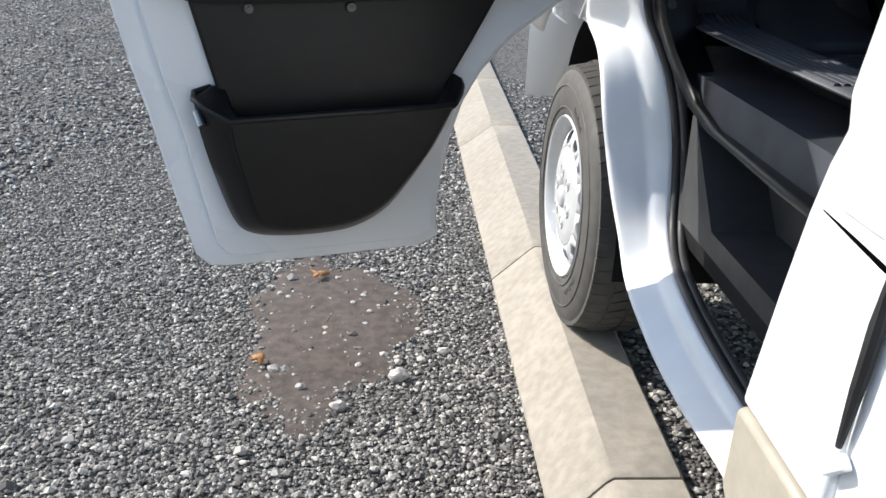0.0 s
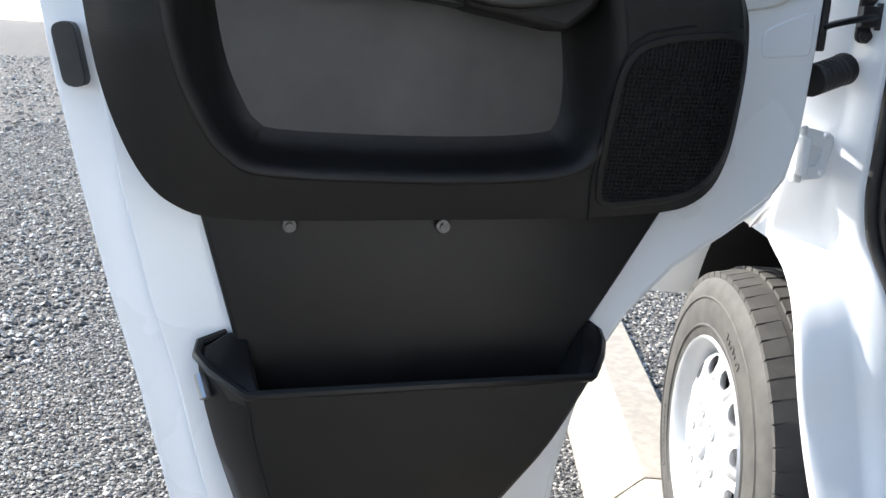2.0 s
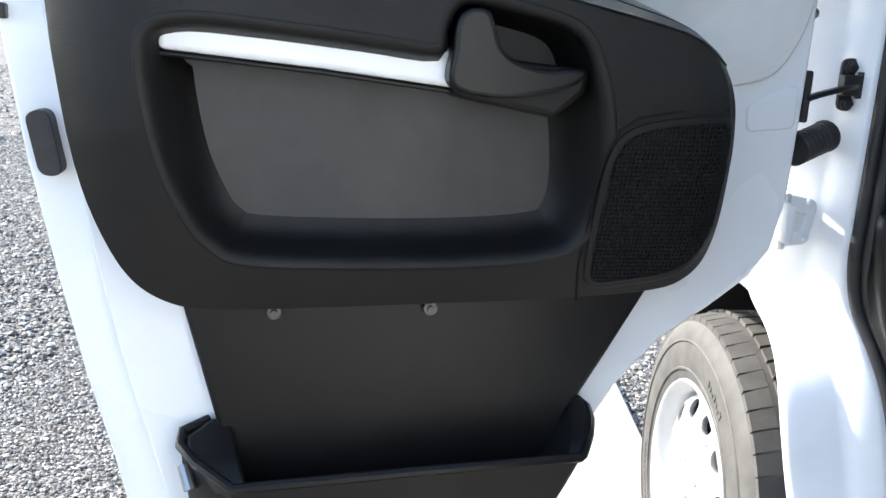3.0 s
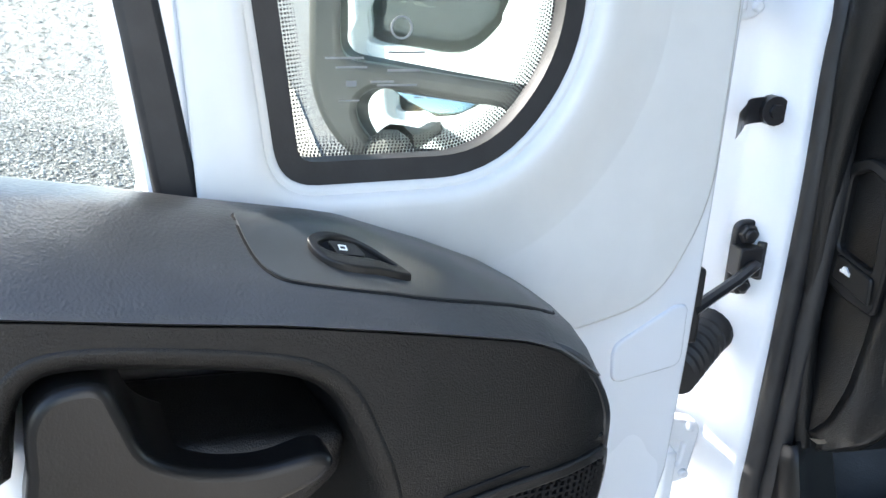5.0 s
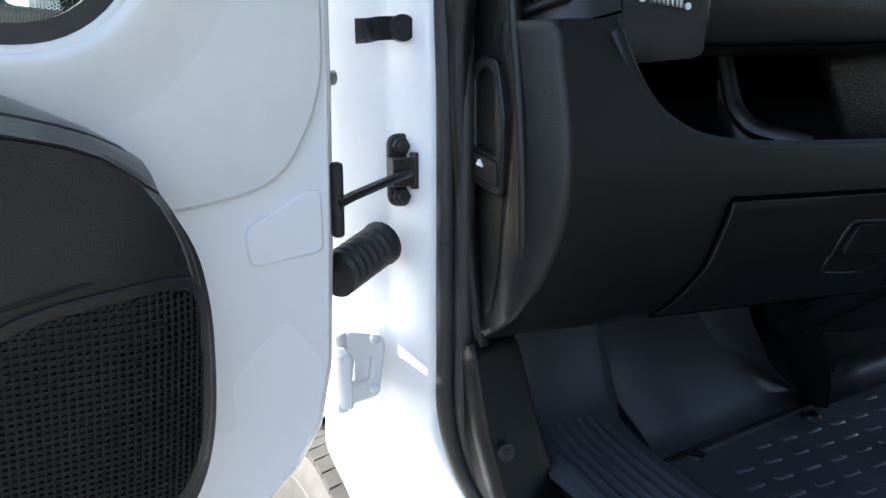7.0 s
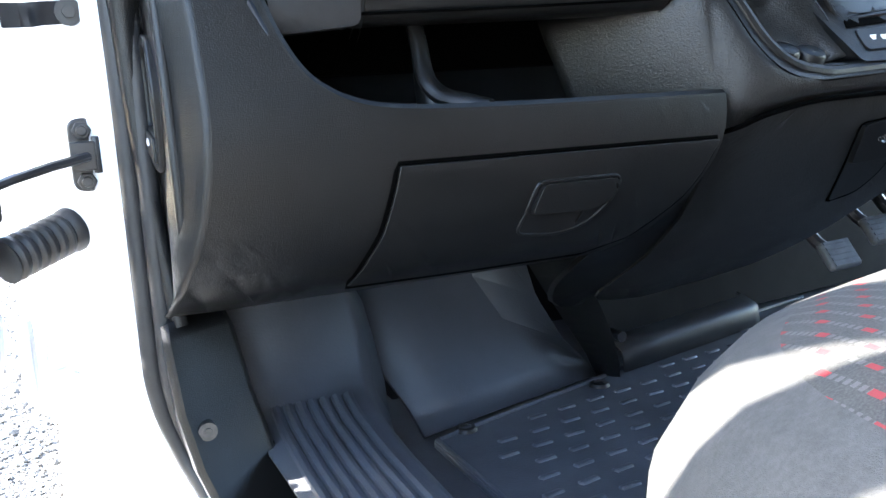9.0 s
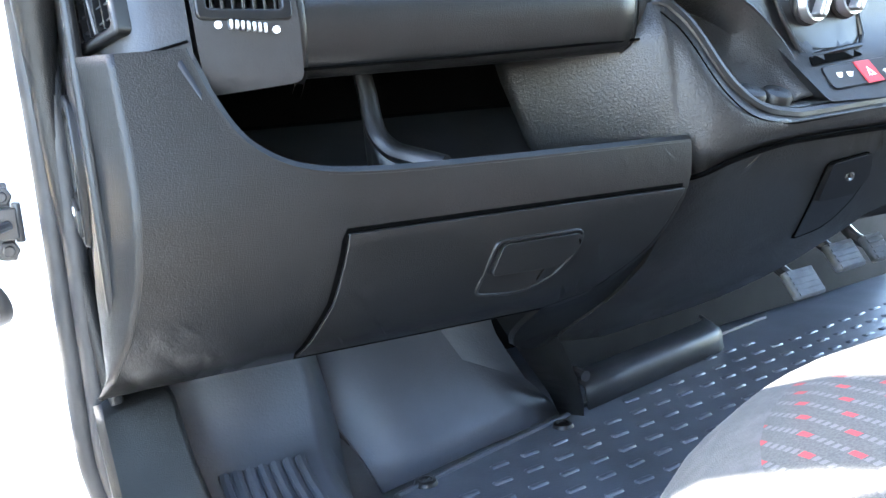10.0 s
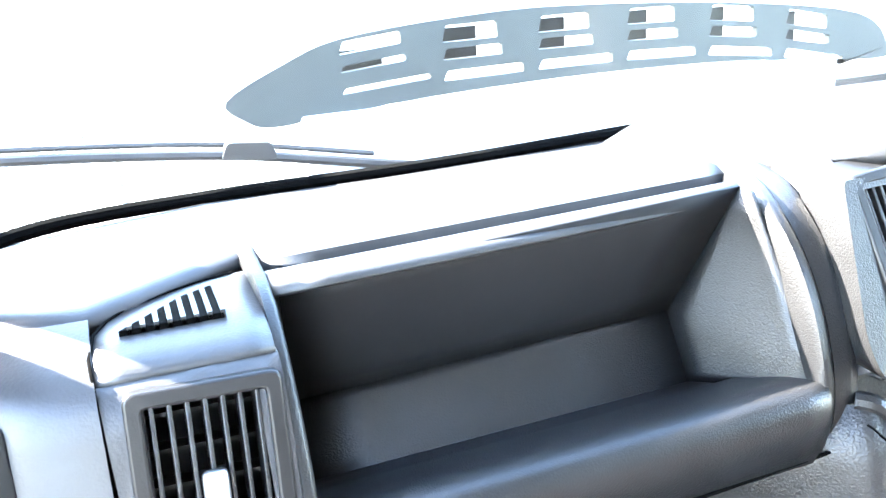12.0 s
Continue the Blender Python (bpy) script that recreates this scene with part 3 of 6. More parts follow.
# ---- wheel ----
def wheel(cx, cy, cz):
    w = part("wheel", box((cx + 0.09, cy - 0.04, cz - 0.04), (cx + 0.2, cy + 0.04, cz + 0.04)), M_BLKMET, van, "steel wheel with black tyre standing on the kerb")
    R = 0.336
    prof = [(.196, .018), (.203, .008), (.215, .003), (.24, .000), (.258, .0005), (.272, .003), (.29, .004), (.308, .010), (.322, .020), (.330, .034), (.3345, .06), (.335, .118), (.3345, .175), (.330, .196), (.315, .213), (.275, .22), (.196, .21)]
    bm = lathe(prof, 96)
    bmesh.ops.translate(bm, vec=(cx, cy, cz), verts=bm.verts)
    tyre = part("tyre", bm, M_TYRE, w, "black road tyre with worn tread")
    # tread ribs cut by narrow slots
    bm = bmesh.new()
    NB = 58
    for k in range(NB):
        a = 2 * math.pi * k / NB
        for x0, x1, off, gap, h, sl in ((0.016, 0.058, 0.0, 0.0022, -0.0015, .006), (0.068, 0.110, 0.4, 0.0030, 0.005, .012), (0.120, 0.160, 0.1, 0.0030, 0.005, -.012), (0.170, 0.208, 0.5, 0.0030, 0.001, -.006)):
            aa = a + off * 2 * math.pi / NB
            m = Matrix.Translation((cx, cy, cz)) @ Matrix.Rotation(aa, 4, "X")
            w2 = math.pi * R / NB - gap
            vs = bmesh.ops.create_cube(bm, size=1)["verts"]
            for v in vs:
                fx = v.co.x + 0.5
                tp = v.co.z > 0
                drop = 0.007 if (x0 == 0.016 and fx < 0.5) or (x1 == 0.208 and fx > 0.5) else 0
                v.co = m @ Vector((x0 + fx * (x1 - x0), v.co.y * 2 * w2 + sl * (fx - 0.5), (R + h - drop) if tp else R - 0.02))
    part("tread", bm, M_TYRE, w, "tread ribs cut by narrow slots", smooth=False)
    # raised ring and writing on the sidewall
    bm = lathe([(.276, .0028), (.278, .0008), (.280, .0008), (.282, .0030)], 72)
    lathe([(.222, .002), (.224, -.0012), (.227, -.0012), (.229, .001)], 72, bm=bm)
    for a0, n in ((2.2, 9), (0.3, 7), (4.1, 11)):
        for k in range(n):
            aa = a0 + k * 0.05
            m = Matrix.Rotation(aa, 4, "X")
            box((-0.0012, -0.004, 0.243), (0.003, 0.004, 0.257 - 0.004 * (k % 3)), bm, m)
    bmesh.ops.translate(bm, vec=(cx, cy, cz), verts=bm.verts)
    part("sidewall_ring", bm, M_TYRE, w)
    # rim and disc
    bm = lathe([(.188, .19), (.184, .05), (.190, .03), (.199, .016), (.206, .006), (.203, .0005), (.198, .003), (.192, .012), (.186, .022), (.181, .040), (.178, .060)], 72)
    bmesh.ops.translate(bm, vec=(cx, cy, cz), verts=bm.verts)
    part("rim", bm, M_RIM, w, "silver painted steel rim")
    # disc with round vent holes
    N = 12
    bm = bmesh.new()

    def h(r):
        return float(np.interp(r, [.0, .062, .100, .112, .126, .150, .174, .18], [.004, .004, .006, .009, .013, .020, .032, .046]))

    rads = [0.028, 0.06, 0.075, 0.092, 0.098, 0.105, 0.112, 0.120, 0.126]
    rows = [[(cx + h(r), cy + r * math.cos(a), cz + r * math.sin(a)) for a in np.linspace(0, 2 * math.pi, N * 8, endpoint=False)] for r in rads]
    loft(rows, True, bm)
    # ring with holes, sector by sector
    for s in range(N):
        a0 = 2 * math.pi * (s + 0.5) / N
        rc, hr = 0.1500, 0.0188
        inner, outer = [], []
        for q in range(16):
            t = 2 * math.pi * q / 16
            dr, dt = math.cos(t), math.sin(t)
            k = 1 / max(abs(dr), abs(dt))
            ro, ao = rc + dr * k * 0.024, a0 + dt * k * math.pi / N
            ri, ai = rc + dr * hr, a0 + dt * hr * 1.15 / rc
            outer.append((cx + h(ro), cy + ro * math.cos(ao), cz + ro * math.sin(ao)))
            inner.append((cx + h(ri) - 0.001, cy + ri * math.cos(ai), cz + ri * math.sin(ai)))
        deep = [(x + 0.012, y, z) for x, y, z in inner]
        loft([outer, inner, deep], True, bm)
    rows = [[(cx + h(r), cy + r * math.cos(a), cz + r * math.sin(a)) for a in np.linspace(0, 2 * math.pi, N * 8, endpoint=False)] for r in (0.174, 0.177, 0.18)]
    loft(rows, True, bm)
    part("wheel_disc", bm, M_RIM, w, "silver steel disc with round vent holes", solid=0.003)
    part("hub_back", lathe([(0.001, 0.055), (.178, .055)], 32, bm=None), M_DARK, w, m=Matrix.Translation((cx, cy, cz)))
    part("hub_cap", lathe([(.001, -.006), (.020, -.005), (.027, -.001), (.030, .005), (.030, .012)], 28), M_RIM, w, "silver hub cap", m=Matrix.Translation((cx, cy, cz)))
    for k in range(6):
        a = 2 * math.pi * k / 6 + 0.3
        mm = Matrix.Translation((cx, cy + 0.066 * math.cos(a), cz + 0.066 * math.sin(a)))
        part("hub_dimple", lathe([(.001, .0032), (.013, .0032), (.0155, .0016), (.0185, .0045)], 18), M_DIMPLE, w, "oval bolt pocket in the hub, its shade painted in", m=mm)
        part("wheel_bolt", lathe([(.001, .0012), (.0075, .0016), (.009, .004)], 6), M_RIM, w, m=mm)


# Darker copy of the rim silver; paints the shade inside the bolt pockets.
M_DIMPLE = mat("pocket_shade_silver", (0.42, 0.43, 0.44), 0.45, metal=0.3, var=0.05, scale=20)
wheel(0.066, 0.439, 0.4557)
steer = Matrix.Translation((0.066, 0.439, 0.0)) @ Matrix.Rotation(radians(3.2), 4, "Z") @ Matrix.Translation((-0.066, -0.439, 0.0))
for o_ in van.children:
    if o_.name.startswith("wheel") and o_.type == "MESH":
        o_.matrix_basis = steer @ o_.matrix_basis


# ---- open passenger door; its own axes: x away from the hinge, y towards the cab's side, z up ----
DOOR_M = pose(0, -0.0775, 0, 0, 0, 191.86)
door = empty("open_door", DOOR_M, label="white van door standing open with black plastic trim", category="door")

D_OUT = [(.40, 1.95), (-.004, 1.50), (-.010, 1.45), (-.010, 1.30), (-.008, 1.19), (-.003, 1.08), (.008, 1.03), (.03, .997), (.08, .958), (.139, .918), (.191, .86), (.223, .805), (.245, .74), (.262, .66), (.268, .60), (.262, .548),
         (.30, .528), (.456, .519), (.66, .508), (.69, .512), (.712, .535), (.738, .64), (.77, .784), (.795, .878), (.823, 1.005), (.846, 1.123), (.863, 1.235), (.875, 1.33), (.86, 1.95)]
D_IN = [(.41, 1.93), (.010, 1.49), (.004, 1.44), (.004, 1.30), (.006, 1.19), (.010, 1.09), (.02, 1.045), (.04, 1.012), (.09, .97), (.15, .928), (.203, .868), (.235, .812), (.258, .745), (.276, .66), (.284, .60), (.28, .57),
        (.31, .553), (.456, .545), (.63, .536), (.655, .54), (.672, .56), (.69, .64), (.722, .784), (.748, .878), (.777, 1.005), (.798, 1.123), (.815, 1.235), (.83, 1.33), (.83, 1.93)]
WIN = rounded([(.372, 1.31), (.455, 1.80), (.49, 1.90), (.80, 1.90), (.815, 1.345)], 0.02)
QW = rounded([(.309, 1.331), (.178, 1.331), (.127, 1.395), (.127, 1.50), (.30, 1.74), (.365, 1.74)], [.022, .06, .05, .06, .03, .02], 7)
qc = sum((Vector(p[:2]) for p in QW), Vector((0, 0))) / len(QW)
QW_SKIN = [qc + (Vector(p[:2]) - qc) * 1.10 + Vector((-.012, 0)) for p in QW]
part("outer_skin", plate(D_OUT, [WIN, QW_SKIN], -0.062, -0.022), M_PAINT, door, "white painted outer skin and flange of the door", bevel=0.005, seg=2)
part("inner_skin", plate(D_IN, [WIN, QW], -0.03, 0.0), M_PAINT, door, "white painted inner skin of the door", bevel=0.009, seg=3)
# light grey trim round the small window
TRIM = rounded([(.345, 1.20), (.10, 1.222), (.045, 1.235), (.010, 1.30), (.012, 1.47), (.32, 1.82), (.375, 1.82)], [.01, .05, .05, .05, .04, .02, .02], 7)
part("window_trim", plate(TRIM, [QW], 0.0005, 0.006), M_LGREY, door, "light grey plastic trim round the small window", bevel=0.003)
SUR = []
for d_, h_ in ((.0045, .0035), (.0060, .0105), (.0085, .0135), (.013, .0140), (.020, .0132), (.030, .0112), (.040, .0090), (.050, .0074), (.058, .0064), (.064, .0056)):
    SUR.append([(max(min(p_.x, .347 + .068 * (p_.y - 1.255)), .014), h_, max(p_.y, 1.225)) for p_ in offset2(QW, -d_)])
part("raised_trim", loft(SUR, True), M_LGREY, door, "softly raised light grey surround of the small window", angle=70)
M_MARK = mat("etched_print", (0.22, 0.23, 0.23), 0.6, var=0.05)
# small window: glass, black border, dotted edge
g = part("quarter_pane", plate(QW, (), -0.014, -0.010), M_GLASS, door, "clear small window pane")
g.visible_shadow = False
part("pane_border", plate(QW, [offset2(QW, 0.013)], -0.0095, 0.003), M_RUBBER, door, "black border of the small window", bevel=0.002)
bm = bmesh.new()
for off, r in ((0.0138, 0.00085), (0.0156, 0.00080), (0.0174, 0.00072), (0.0192, 0.00064), (0.0209, 0.00055), (0.0225, 0.00045), (0.0240, 0.00035)):
    line = offset2(QW, off)
    acc = 0.0
    for i in range(len(line)):
        a, b = line[i - 1], line[i]
        L = (b - a).length
        while acc < L:
            p = a + (b - a) * (acc / L)
            vs = [bm.verts.new((p.x + r * math.cos(k * math.pi / 3), -0.0094, p.y + r * math.sin(k * math.pi / 3))) for k in range(6)]
            bm.faces.new(vs)
            acc += 0.00215
        acc -= L
part("frit_dots", bm, M_RUBBER, door, "row of black dots along the pane's edge", smooth=False)
bm = bmesh.new()
for u0, z0, w0, h0 in ((.258, 1.405, .022, .002), (.256, 1.400, .018, .002), (.222, 1.408, .022, .002), (.224, 1.398, .020, .0025), (.226, 1.390, .024, .002), (.240, 1.392, .014, .002), (.262, 1.390, .006, .006), (.260, 1.382, .012, .0015), (.220, 1.383, .008, .001)):
    box((u0, -0.0098, z0 - .008), (u0 + w0, -0.0094, z0 - .008 + h0 * .55), bm)
ring_ = [(.2365 + .0065 * math.cos(a), 1.414 + .0065 * math.sin(a)) for a in np.linspace(0, 2 * math.pi, 20, endpoint=False)]
bm2 = plate(ring_, [[(.2365 + (x - .2365) * .82, 1.414 + (z - 1.414) * .82) for x, z in ring_]], -0.0098, -0.0094)
part("glass_mark", bm2, M_MARK, door, "thin etched ring on the pane", smooth=False)
part("glass_print", bm, M_MARK, door, "small etched lines of print on the pane", smooth=False)
g = part("window_pane", plate(WIN, (), -0.035, -0.031), M_GLASS, door, "clear side window pane")
g.visible_shadow = False
part("window_divider", plate([(.343, 1.29), (.367, 1.29), (.384, 1.41), (.425, 1.66), (.465, 1.87), (.44, 1.87), (.405, 1.66), (.363, 1.41)], (), -0.028, 0.004), M_RUBBER, door, "black rubber bar between the two windows", bevel=0.004)
part("window_rubber", plate([(.36, 1.30), (.36, 1.325), (.83, 1.365), (.83, 1.315)], (), -0.03, 0.0), M_RUBBER, door, "black rubber strip along the window's foot", bevel=0.003)

# upper trim panel; its face leans out towards the top
def trim_v(u, z):
    pts = [(.96, .042), (1.0, .055), (1.08, .082), (1.16, .104), (1.22, .111), (1.36, .112)]
    v = pts[-1][1]
    for (z0, v0), (z1, v1) in zip(pts, pts[1:]):
        if z <= z1:
            v = v0 + (v1 - v0) * max(0, (z - z0) / (z1 - z0))
            break
    e = max(0, (0.19 - u) / 0.08)
    e2 = max(0, (u - 0.70) / 0.11)
    return v * (1 - 0.5 * min(1, e) ** 2.2) * (1 - 0.5 * min(1, e2) ** 2)


def face_plate(outer, holes, lo, off, dens=0.012):
    """A plate in u and z from depth lo out to the panel's face plus off."""
    bm = plate(outer, holes, 0.0, 1.0)
    bmesh.ops.triangulate(bm, faces=bm.faces[:])
    for _ in range(4):
        long = [e for e in bm.edges if math.hypot(e.verts[0].co.x - e.verts[1].co.x, e.verts[0].co.z - e.verts[1].co.z) > dens * 2.2 and abs(e.verts[0].co.y - e.verts[1].co.y) < 0.5]
        if not long:
            break
        bmesh.ops.subdivide_edges(bm, edges=long, cuts=1)
        bmesh.ops.triangulate(bm, faces=[q for q in bm.faces if len(q.verts) > 3])
    for v in bm.verts:
        v.co.y = lo if v.co.y < 0.5 else trim_v(v.co.x, v.co.z) + off
    return bm


SEAM = [(.81, 1.352), (.70, 1.345), (.55, 1.330), (.443, 1.316), (.382, 1.306), (.335, 1.299), (.283, 1.289), (.239, 1.280), (.213, 1.274), (.193, 1.266), (.174, 1.252)]
LOW = [(.156, 1.235), (.136, 1.20), (.125, 1.15), (.122, 1.09), (.131, 1.045), (.153, 1.018), (.195, 1.002), (.30, .992), (.45, .986), (.60, .981), (.67, .982), (.705, .990), (.737, 1.014), (.762, 1.06), (.783, 1.128), (.80, 1.238)]
POCKET = [(.712, 1.235), (.70, 1.145), (.677, 1.085), (.655, 1.056), (.615, 1.041), (.438, 1.040), (.32, 1.050), (.288, 1.074), (.278, 1.12), (.285, 1.19), (.300, 1.236), (.314, 1.262), (.336, 1.275), (.382, 1.285), (.421, 1.290), (.437, 1.285), (.445, 1.265), (.452, 1.243), (.52, 1.248), (.62, 1.256), (.69, 1.257)]
pan = [Vector(p) for p in catmull(SEAM, 3)] + [Vector(p) for p in catmull(LOW, 4)]
pk = [Vector(p) for p in catmull(POCKET, 4, True)]
part("trim_panel", face_plate(pan, [offset2(pk, -0.010)], 0.001, 0.0), M_BLACK, door, "black grained plastic door trim panel", bevel=0.010, seg=3, angle=50)
part("pocket_back", plate(offset2(pk, -0.004), (), 0.014, 0.020), mat("dark_grey_trim", (0.024, 0.0245, 0.0245), 0.45, var=0.1, scale=40, bump=0.15, bscale=700), door, "dark grey back of the door recess")


wall_rows = []
for out_, dep_ in ((-0.013, -0.004), (-0.0115, 0.0004), (-0.009, 0.0008), (-0.004, -0.001), (0.000, -0.005), (0.003, -0.011), (0.010, -0.032), (0.020, -0.062)):
    row = []
    for p_, q_ in zip(pk, offset2(pk, out_)):
        k_ = min(1.0, max(0.0, (1.255 - p_.y) / 0.05)) if p_.x < 0.45 else 1.0
        e_ = p_.lerp(q_, k_ if out_ > 0 else 1.0)
        row.append((e_.x, max(0.022, trim_v(p_.x, p_.y) + dep_), e_.y))
    wall_rows.append(row)
for out_, d_ in ((0.030, 0.021), (0.036, 0.018)):
    wall_rows.append([(p_.lerp(q_, 1.0 if p_.y < 1.22 else 0.3).x, d_, p_.lerp(q_, 1.0 if p_.y < 1.22 else 0.3).y) for p_, q_ in zip(pk, offset2(pk, out_))])
part("recess_wall", loft(wall_rows, True), M_BLACK, door, "softly rounded sloping lip of the door recess", angle=75)


# padded top roll
def roll_profile(u):
    zb = zs = 0
    B = [(.15, 1.254), (.165, 1.265), (.19, 1.279), (.23, 1.295), (.281, 1.312), (.349, 1.324), (.391, 1.332), (.442, 1.341), (.55, 1.357), (.70, 1.372), (.82, 1.380)]
    S = [(.15, 1.236), (.174, 1.2535), (.193, 1.2675), (.213, 1.2755), (.239, 1.2815), (.283, 1.2905), (.335, 1.3005), (.382, 1.3075), (.443, 1.3175), (.55, 1.3315), (.70, 1.3465), (.82, 1.354)]
    zb = float(np.interp(u, [p[0] for p in B], [p[1] for p in B]))
    zs = float(np.interp(u, [p[0] for p in S], [p[1] for p in S]))
    f = min(1.0, 0.45 + max(0.0, u - .15) / .09 * .55)
    k = min(1.0, max(0.15, (u - .15) / .15))
    vm = trim_v(u, zs) + .002
    f = vm / .114
    return [(-.030, zb - .03), (-.026, zb - .004), (-.014, zb), (.03 * f, zb + .0105 * k), (.058 * f, zb + .0085 * k), (.080 * f, zb * .72 + zs * .28 + .0035), (.098 * f, zb * .4 + zs * .6 + .003), (.109 * f, zb * .16 + zs * .84), (vm, zs + .001), (vm - .004, zs - .0015), (.01, zs - .003)]


def roll_z(u, v):
    p = roll_profile(u)[1:9]
    return float(np.interp(v, [q[0] for q in p], [q[1] for q in p]))


us = [.164 + .006 * k for k in range(48)] + [.46, .50, .57, .65, .73, .81]
part("top_roll", loft([[(u, v, z) for v, z in roll_profile(u)] for u in us], True, caps=True), M_ROLL, door, "black grained plastic top roll of the door", angle=50)


def on_roll(outer, holes, lo, hi, dens=0.008):
    """A plate in u and v that lies on the top roll."""
    bm = plate(outer, holes, lo, hi, "xy")
    bmesh.ops.triangulate(bm, faces=bm.faces[:])
    for _ in range(4):
        long = [e for e in bm.edges if e.calc_length() > dens * 2]
        if not long:
            break
        bmesh.ops.subdivide_edges(bm, edges=long, cuts=1)
        bmesh.ops.triangulate(bm, faces=[q for q in bm.faces if len(q.verts) > 3])
    for v in bm.verts:
        v.co.z += roll_z(v.co.x, v.co.y)
    return bm


COV = [Vector(p) for p in catmull([(.343, .055), (.337, .046), (.295, .043), (.245, .040), (.205, .041), (.178, .055), (.172, .068), (.186, .081), (.225, .091), (.268, .0955), (.318, .093), (.333, .089), (.340, .077)], 3, True)]
part("cover_gap", on_roll(offset2(COV, -0.0014), (), -0.003, 0.0004), M_DARK, door, "dark gap round the switch cover")
part("switch_cover", on_roll(COV, (), -0.003, 0.0012), mat("black_satin_plastic", (0.030, 0.033, 0.034), 0.33, var=0.1, scale=40, bump=0.04, bscale=1200), door, "satin black switch cover", angle=60)
LENS = [Vector(p) for p in catmull([(.313, .070), (.305, .0645), (.291, .0655), (.276, .0745), (.2655, .0855), (.283, .0855), (.299, .0845), (.309, .0795)], 4, True)]
LIN = [Vector(p) for p in catmull([(.308, .0712), (.301, .0672), (.290, .0680), (.279, .0750), (.272, .0812), (.285, .0790), (.298, .0778), (.306, .0752)], 4, True)]
part("window_switch_bezel", on_roll(LENS, [LIN], 0.0, 0.0048), M_BLACK_SM, door, "raised black window switch surround", bevel=0.0022, seg=3)
part("switch_well", on_roll(LIN, (), 0.0013, 0.0022), M_DARK, door, "dark well of the window switch")
part("window_switch", on_roll([Vector(p) for p in rounded([(.303, .0690), (.289, .0692), (.286, .0770), (.300, .0770)], .002)], (), 0.0, 0.0038), M_BLACK_SM, door, "black window switch with a white mark", bevel=0.001)
part("switch_mark", on_roll([(.2985, .0715), (.2945, .0715), (.2945, .0745), (.2985, .0745)], [[(.2978, .0721), (.2952, .0721), (.2952, .0739), (.2978, .0739)]], 0.0038, 0.0041), M_WHITEPL, door, smooth=False)
band = catmull([(.235, 1.2775), (.212, 1.2725), (.192, 1.2655), (.176, 1.254), (.163, 1.238), (.151, 1.216), (.142, 1.188), (.134, 1.15), (.131, 1.10), (.134, 1.06)], 4)
part("roll_end", tube([(p.x, trim_v(p.x, p.y) - 0.005, p.y) for p in band], [min(0.0050, 0.0025 + 0.0002 * k) for k in range(len(band))], 10), M_ROLL, door, "rounded front end of the top roll")

# pull handle
HO = catmull([(.441, 1.215), (.440, 1.250), (.439, 1.271), (.432, 1.283), (.420, 1.287), (.408, 1.284), (.402, 1.270), (.394, 1.251), (.377, 1.240), (.349, 1.234), (.320, 1.236), (.313, 1.229), (.325, 1.219), (.36, 1.210), (.40, 1.206)], 4, True)
part("pull_handle", plate([Vector(p) for p in HO], (), 0.05, 0.116), M_BLACK_SM, door, "black plastic pull handle", bevel=0.011, seg=4)
part("handle_foot", plate([(.437, 1.205), (.440, 1.246), (.30, 1.236), (.304, 1.212), (.333, 1.187)], (), 0.022, 0.100), M_BLACK, door, "black plastic handle foot", bevel=0.008, seg=3)
part("white_bar", plate([(.705, 1.275), (.56, 1.262), (.434, 1.249), (.430, 1.212), (.56, 1.225), (.705, 1.236)], (), 0.02, 0.090), M_PAINT, door, "white painted bar across the recess", bevel=0.006, seg=3)
part("bar_lip", plate([(.705, 1.235), (.56, 1.224), (.430, 1.211), (.430, 1.206), (.56, 1.219), (.705, 1.230)], (), 0.018, 0.084), M_BLACK_SM, door, "black lip below the white bar", bevel=0.002)

# loudspeaker grille
GR = [(.262, 1.165), (.245, 1.177), (.21, 1.185), (.15, 1.187), (.139, 1.15), (.137, 1.085), (.15, 1.048), (.18, 1.026), (.23, 1.016), (.262, 1.014), (.270, 1.03), (.272, 1.08), (.270, 1.14)]
gr = [Vector(p) for p in catmull(GR, 4, True)]
part("speaker_frame", face_plate(offset2(gr, -0.008), [gr], 0.03, 0.003), M_BLACK, door, "black frame of the loudspeaker grille", bevel=0.0015, angle=50)


def inside(p, poly):
    c = False
    for i in range(len(poly)):
        a, b = poly[i - 1], poly[i]
        if (a[1] > p[1]) != (b[1] > p[1]) and p[0] < (b[0] - a[0]) * (p[1] - a[1]) / (b[1] - a[1]) + a[0]:
            c = not c
    return c


bm = bmesh.new()
st = 0.0046
for i in range(40):
    for j in range(44):
        c = Vector((0.12 + i * st, 1.0 + j * st))
        if inside(c, gr):
            v0 = trim_v(c.x, c.y)
            sl = (trim_v(c.x, c.y + st) - v0) / st
            m_ = Matrix.Translation((c.x, v0, c.y)) @ Matrix.Rotation(-math.atan(sl), 4, "X")
            box((-st / 2, -.001, -st / 2), (st / 2, .002, -st / 2 + 0.0016), bm, m_)
            box((-st / 2, -.001, -st / 2), (-st / 2 + 0.0018, .0018, st / 2), bm, m_)
part("speaker_mesh", bm, M_DARK, door, "black square mesh over the loudspeaker", smooth=False)
part("speaker_back", face_plate(gr, (), 0.03, -0.0005), M_DARK, door, "dark cloth behind the mesh")
